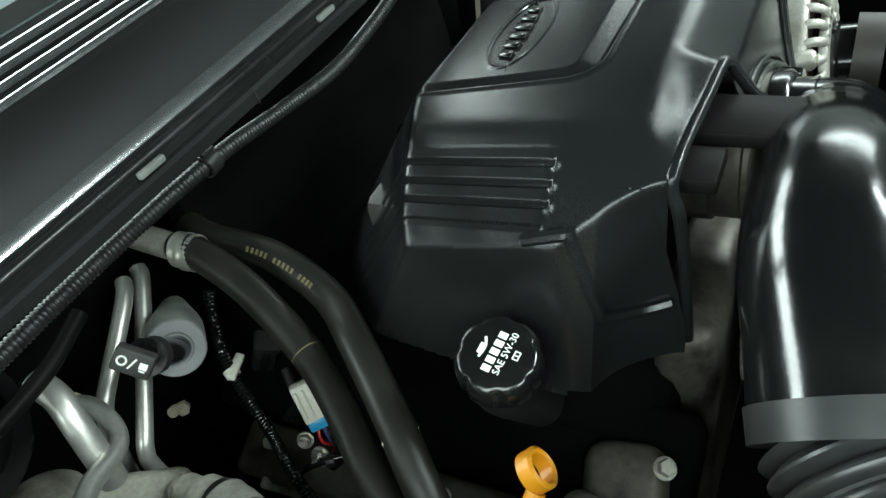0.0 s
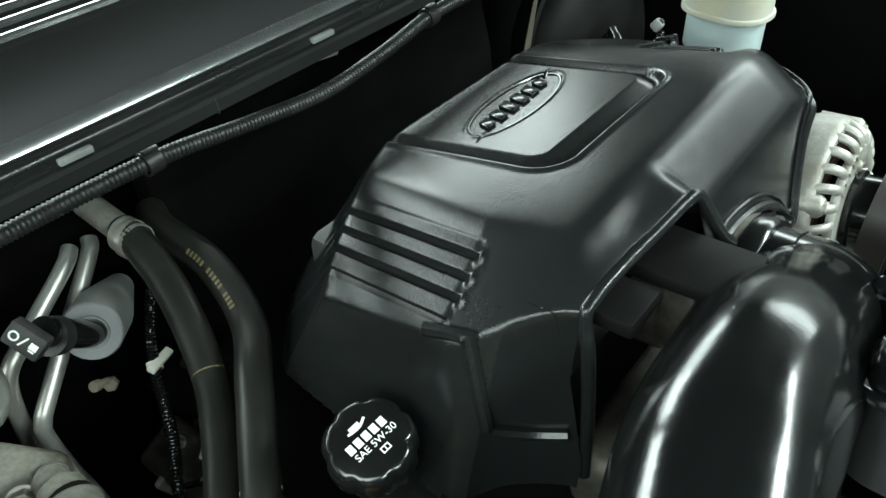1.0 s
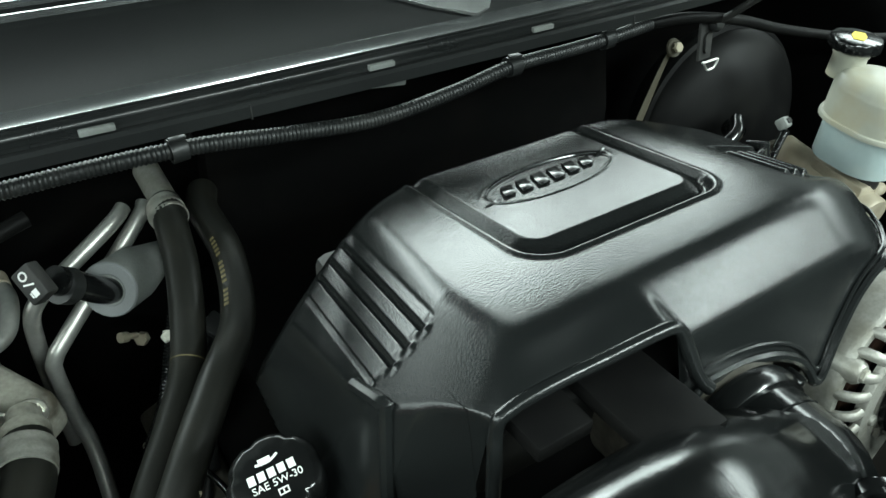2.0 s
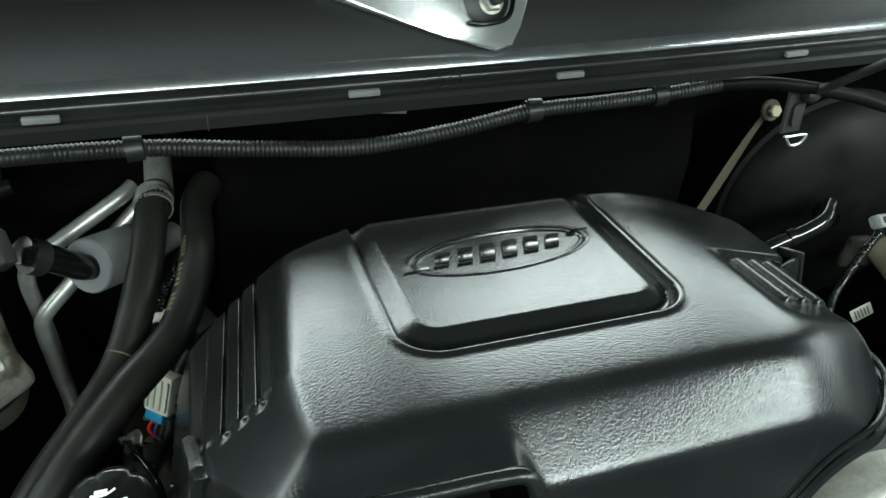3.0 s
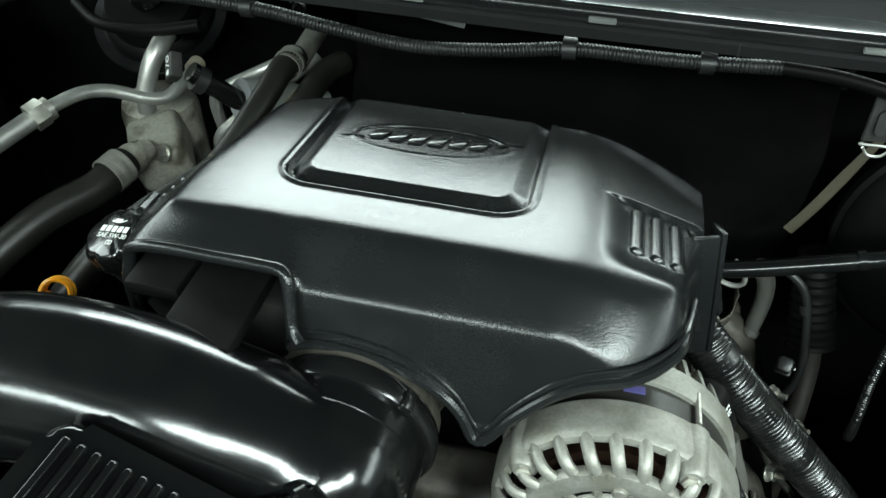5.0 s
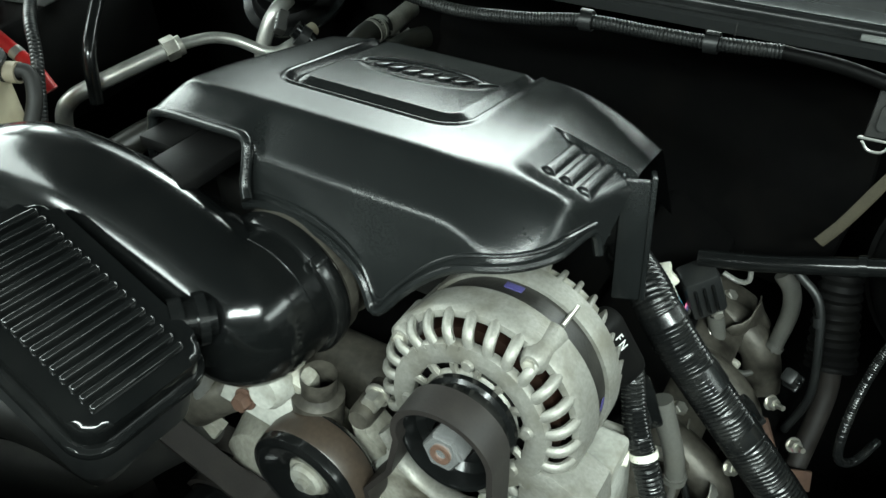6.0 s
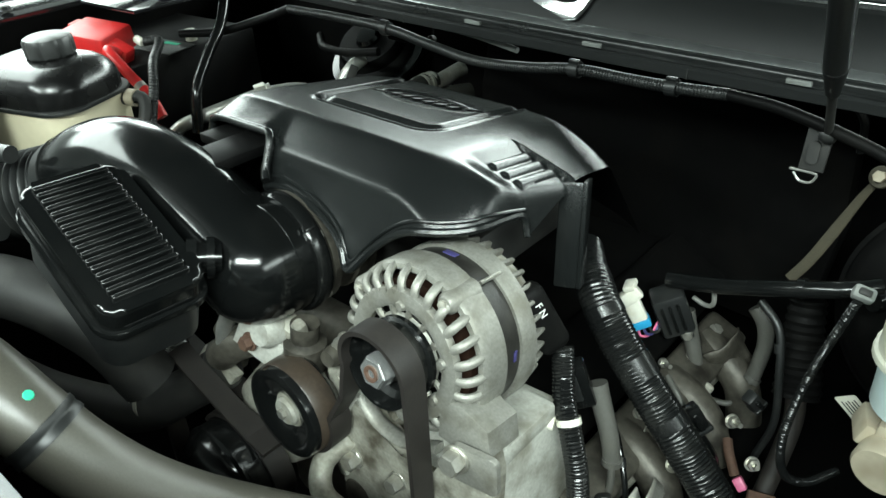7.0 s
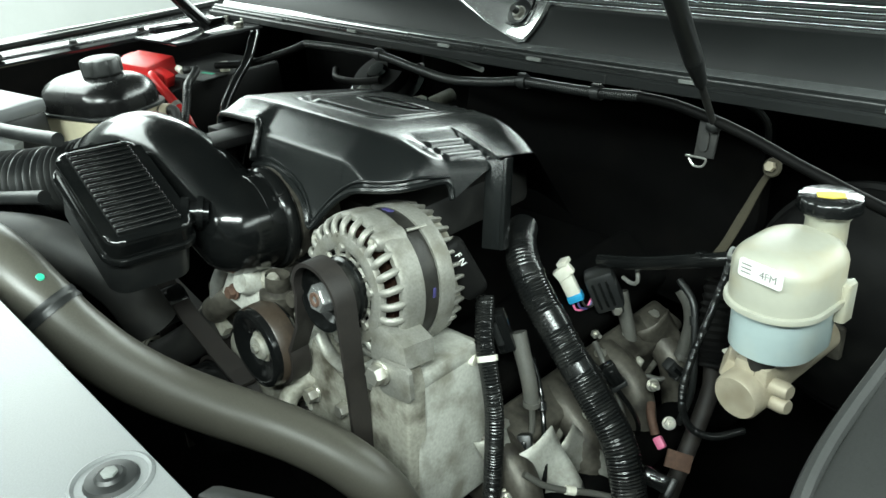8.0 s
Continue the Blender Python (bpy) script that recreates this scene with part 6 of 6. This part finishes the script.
    for at, along, out, w, mat in (((0.252, 0.400, 0.800), (0.4, 0.2, -0.8), (0.7, -0.5, 0.5), 0.026, CHROME), ((0.262, 0.30, 0.80), (0.3, 0.4, -0.8), (0.8, -0.4, 0.5), 0.034, ALLOY),
                                   ((0.292, 0.215, 0.80), (0.3, 0.3, -0.8), (0.7, -0.5, 0.5), 0.040, PALEALLOY), ((0.300, 0.26, 0.79), (0.4, 0.5, -0.7), (0.7, -0.6, 0.5), 0.034, ALLOY),
                                   ((0.275, 0.46, 0.83), (0.3, 0.4, -0.8), (0.7, -0.6, 0.4), 0.032, GRIME), ((0.262, 0.175, 0.83), (0.2, 0.2, -0.9), (0.8, -0.5, 0.3), 0.024, PALEALLOY)):
        m, n = frame_of(at, along, out), 7
        bm = bmesh.new()
        grid = [[bm.verts.new(m @ Vector(((a / n - 0.5) * 2.2 * w, (c / n - 0.5) * 1.5 * w * (1 - 0.3 * a / n), w * (0.25 * math.sin(2.6 * c / n) + 0.12 * math.sin(6 * a / n + 3 * c / n)) + rng.uniform(-0.05, 0.05) * w))) for c in range(n + 1)] for a in range(n + 1)]
        for a in range(n):
            for c in range(n):
                bm.faces.new((grid[a][c], grid[a + 1][c], grid[a + 1][c + 1], grid[a][c + 1]))
        ob = part("shield", bm, mat, x, "crumpled metal heat shield")
        thick = ob.modifiers.new("thickness", "SOLIDIFY")
        thick.thickness = 0.0015
    for y in (0.19, 0.29, 0.39, 0.47):
        part("runner", sweep([(0.235, y, 0.83), (0.265, y - 0.005, 0.822), (0.292, y - 0.012, 0.80), (0.305, y - 0.02, 0.75)], 0.019, 18), GRIME, x)
    # The low log is coloured with the bay's shade.
    part("log", sweep([(0.305, 0.16, 0.755), (0.31, 0.3, 0.75), (0.315, 0.46, 0.74), (0.32, 0.54, 0.70)], 0.024, 20), VOID, x)
    q = thing("oxygen_sensor_plug", (0.343, 0.35, 0.76), "pink-tipped plug with brown wires", "connector")
    qm = frame_of((0.340, 0.352, 0.775), (0.6, -0.2, -0.5), (0.2, -0.8, 0.5))
    part("plug", block((0.014, 0.010, 0.009), qm, 0.002), PINK, q)
    part("boot", sweep([qm @ Vector((-0.01, 0, 0)), qm @ Vector((-0.03, 0.006, 0.002)), qm @ Vector((-0.042, 0.010, -0.006))], 0.005, 12), RUST, q)
    part("bracket", block((0.03, 0.02, 0.004), frame_of((0.36, 0.36, 0.755), (0.6, 0.5, -0.3), (0.3, -0.6, 0.6)), 0.001), RUST, q)
    y = thing("steering_shaft", (0.36, 0.45, 0.8), "dull steering shaft with a rubber boot", "steering shaft")
    part("boot", sweep([(0.335, 0.47, 0.93), (0.342, 0.455, 0.89), (0.350, 0.44, 0.855), (0.353, 0.432, 0.84)], lambda s, w: 0.017 + 0.006 * s + 0.0012 * math.sin(w * 700), 18, 0.002), RUNNER, y)
    part("shaft", sweep([(0.353, 0.432, 0.845), (0.358, 0.42, 0.81), (0.355, 0.38, 0.74), (0.35, 0.34, 0.66)], 0.010, 16), BELT, y)
    a = thing("abs_unit", (0.50, 0.20, 0.75), "dark metal brake line unit low in the bay", "brake unit")
    part("body", block((0.12, 0.14, 0.09), pose(0.55, 0.24, 0.76, 0, 0, 12), 0.008), RUNNER, a)


harness()

# ---- small things low in the bay ----
def bolt_row(parent, a, b, n, axis, size, mat=STEEL):
    a, b = Vector(a), Vector(b)
    for k in range(n):
        part("bolt", hexnut(a.lerp(b, k / max(1, n - 1)), axis, size, size * 0.6, washer=size * 0.72), mat, parent)


def cylinder_heads():
    for side, x in ((1, 0.232), (-1, -0.215)):
        h = thing("cylinder_head", (x, 0.34, 0.74), "grimy cast aluminium cylinder head", "cylinder head", "cylinder heads")
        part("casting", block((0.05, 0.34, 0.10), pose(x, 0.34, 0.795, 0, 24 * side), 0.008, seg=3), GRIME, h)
        for k in range(5):
            part("cast_rib", block((0.012, 0.008, 0.085), pose(x + 0.026 * side, 0.21 + 0.066 * k, 0.79, 0, 24 * side), 0.003), OLDALLOY, h)
        bolt_row(h, (x + 0.014 * side, 0.20, 0.842), (x + 0.014 * side, 0.48, 0.842), 6, (0.5 * side, 0, 0.85), 0.011)


cylinder_heads()


def loose_wires():
    runs = (((0.262, 0.30, 0.90), (0.285, 0.30, 0.885), (0.31, 0.315, 0.85), (0.318, 0.34, 0.80), (0.305, 0.36, 0.75)),
            ((0.255, 0.345, 0.875), (0.275, 0.335, 0.862), (0.298, 0.33, 0.83), (0.322, 0.318, 0.79), (0.35, 0.31, 0.76)),
            ((0.300, 0.44, 0.93), (0.325, 0.43, 0.912), (0.338, 0.415, 0.87), (0.345, 0.405, 0.82), (0.335, 0.40, 0.77)),
            ((0.245, 0.25, 0.90), (0.262, 0.242, 0.872), (0.283, 0.222, 0.84), (0.296, 0.205, 0.79), (0.29, 0.19, 0.73)),
            ((0.30, 0.17, 0.83), (0.318, 0.19, 0.81), (0.345, 0.23, 0.79), (0.38, 0.26, 0.775), (0.42, 0.27, 0.77)),
            ((-0.19, 0.47, 0.90), (-0.205, 0.45, 0.885), (-0.215, 0.42, 0.86), (-0.235, 0.385, 0.845), (-0.25, 0.35, 0.82)),
            ((-0.26, 0.43, 0.86), (-0.25, 0.41, 0.872), (-0.232, 0.385, 0.87), (-0.222, 0.36, 0.85), (-0.23, 0.33, 0.82)))
    for k, way in enumerate(runs):
        w = thing("wire", way[-1], "thin black sheathed wire with tape", "wire", "loose wires")
        part("sheath", sweep(way, 0.0028 + 0.0006 * (k % 3), 10), (GLOSS, LEAD, SATIN)[k % 3], w)
        part("tape", sweep([Vector(way[1]).lerp(Vector(way[2]), 0.3), Vector(way[1]).lerp(Vector(way[2]), 0.5)], 0.0048, 10), (SATIN, WHITE, SATIN)[k % 3], w)


loose_wires()


def small_connectors():
    spots = (((0.300, 0.315, 0.868), (0.4, 0.2, -0.8), 0.030, GLOSS), ((0.325, 0.395, 0.845), (0.2, 0.5, -0.7), 0.026, SATIN),
             ((0.272, 0.205, 0.825), (0.3, -0.3, -0.8), 0.028, SATIN), ((0.375, 0.29, 0.785), (0.8, 0.3, -0.3), 0.034, GLOSS),
             ((-0.205, 0.455, 0.872), (0.3, -0.5, 0.6), 0.032, GLOSS), ((-0.178, 0.50, 0.90), (0.1, -0.4, 0.8), 0.036, SATIN),
             ((-0.232, 0.40, 0.865), (0.4, -0.5, 0.4), 0.026, GLOSS), ((-0.252, 0.335, 0.86), (0.3, -0.6, 0.5), 0.028, GLOSS))
    for at, along, size, mat in spots:
        c = thing("wire_connector", at, "small black plastic wiring connector", "connector", "wiring connectors")
        m = frame_of(at, along, (0.35 if at[0] > 0 else -0.35, -0.6, 0.6))
        part("housing", block((size, size * 0.55, size * 0.5), m, 0.003), mat, c)
        part("latch", block((size * 0.55, size * 0.18, size * 0.16), m @ pose(0, 0, size * 0.3), 0.001), GLOSS, c)
        part("collar", block((size * 0.2, size * 0.64, size * 0.58), m @ pose(size * 0.42, 0, 0), 0.002), SATIN, c)
    p = thing("injector_plug", (-0.212, 0.43, 0.88), "cream ribbed plug with a blue lock", "connector")
    m = frame_of((-0.212, 0.428, 0.902), (-0.25, -0.35, -0.85), (-0.45, -0.45, 0.6))
    part("plug", block((0.034, 0.024, 0.014), m, 0.002), WHITE, p)
    for k in range(4):
        part("rib", block((0.026, 0.0025, 0.003), m @ pose(0, -0.009 + 0.006 * k, 0.0075), 0.0008), WHITE, p)
    part("lock", block((0.009, 0.018, 0.013), m @ pose(0.021, -0.002, 0), 0.002), BLUE, p, "blue lock")
    for k, mat in enumerate((RED, PURPLE, DULL)):
        part("wire", sweep([m @ Vector((0.024, -0.005 + 0.005 * k, 0)), m @ Vector((0.036, -0.007 + 0.006 * k, 0.003)), m @ Vector((0.05, 0.0, -0.01))], 0.0013, 8), mat, p)
    for at, axis in (((-0.238, 0.415, 0.866), (-0.7, -0.3, 0.5)), ((-0.262, 0.31, 0.876), (-0.5, -0.5, 0.6)), ((-0.222, 0.445, 0.852), (-0.6, -0.4, 0.6)),
                     ((0.302, 0.272, 0.845), (0.7, -0.4, 0.5)), ((0.315, 0.372, 0.83), (0.7, -0.5, 0.4)), ((0.345, 0.36, 0.80), (0.5, -0.6, 0.5)), ((0.285, 0.16, 0.80), (0.6, -0.6, 0.4))):
        b = thing("stud_bolt", at, "small plated bolt in the engine bay", "bolt", "small bolts")
        part("head", hexnut(at, axis, 0.0105, 0.007, washer=0.0075), STEEL, b)
        part("shank", sweep([at, Vector(at) + Vector(axis).normalized() * 0.016], 0.0026, 10), STEEL, b)


small_connectors()


def low_castings():
    c = thing("front_casting", (0.02, 0.1, 0.78), "stained front engine casting with bolts and ribs", "casting")
    part("boss_plate", slab([(-0.06, -0.05), (0.045, -0.06), (0.06, 0.0), (0.04, 0.045), (-0.02, 0.055), (-0.055, 0.03)], 0.018, frame_of((0.075, 0.125, 0.86), (1, 0, 0), (0, -1, 0.1)), 0.004), OLDALLOY, c)
    for k in range(4):
        part("rib", block((0.006, 0.03, 0.07), pose(0.03 + 0.03 * k, 0.115, 0.825, 8), 0.002), OLDALLOY, c)
    for at in ((0.045, 0.102, 0.895), (0.105, 0.104, 0.905), (0.13, 0.106, 0.84), (0.03, 0.103, 0.82), (-0.05, 0.1, 0.985), (-0.075, 0.1, 0.93)):
        part("bolt", hexnut(at, (0, -1, 0.1), 0.012, 0.009, washer=0.009), STEEL, c)
    k = thing("tensioner_bracket", (0.0, 0.07, 0.92), "pale cast tensioner bracket with a rusty bolt", "bracket")
    part("arm", slab([(-0.03, -0.018), (0.022, -0.022), (0.03, 0.004), (0.012, 0.026), (-0.024, 0.02)], 0.022, frame_of((-0.005, 0.085, 0.968), (1, 0.1, -0.2), (0.1, -1, 0.3)), 0.004), PALEALLOY, k)
    part("boss", lathe([(0, 0.022), (0.011, 0.022), (0.014, 0.017), (0.015, -0.012)], (0.012, 0.078, 0.985), (0.1, -1, 0.35), 20), PALEALLOY, k)
    part("plate", slab([(-0.026, -0.014), (0.02, -0.02), (0.028, 0.01), (-0.016, 0.022)], 0.012, frame_of((-0.082, 0.062, 0.902), (1, 0.2, -0.3), (0.1, -1, 0.35)), 0.003), OLDALLOY, k)
    part("bolt", hexnut((-0.008, 0.06, 0.972), (0.05, -1, 0.2), 0.012, 0.009, washer=0.009), RUST, k)
    part("bolt", hexnut((-0.075, 0.05, 0.905), (0.05, -1, 0.2), 0.012, 0.009, washer=0.009), STEEL, k)
    part("pipe_stub", sweep([(-0.03, 0.09, 0.99), (-0.045, 0.075, 0.985), (-0.055, 0.065, 0.965), (-0.058, 0.06, 0.94)], 0.008, 14), TUBEALLOY, k)
    part("stay", sweep([(0.10, 0.088, 0.955), (0.085, 0.08, 0.925), (0.072, 0.078, 0.89), (0.078, 0.08, 0.85)], 0.0065, 12, flat=0.6), PALEALLOY, k)
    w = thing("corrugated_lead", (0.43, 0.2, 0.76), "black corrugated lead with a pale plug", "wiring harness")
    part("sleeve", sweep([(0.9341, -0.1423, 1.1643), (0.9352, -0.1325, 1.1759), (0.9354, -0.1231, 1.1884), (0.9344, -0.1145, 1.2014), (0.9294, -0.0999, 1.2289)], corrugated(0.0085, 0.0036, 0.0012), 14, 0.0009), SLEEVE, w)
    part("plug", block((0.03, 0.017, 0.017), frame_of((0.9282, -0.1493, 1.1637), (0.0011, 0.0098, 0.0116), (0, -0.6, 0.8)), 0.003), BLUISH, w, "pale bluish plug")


low_castings()
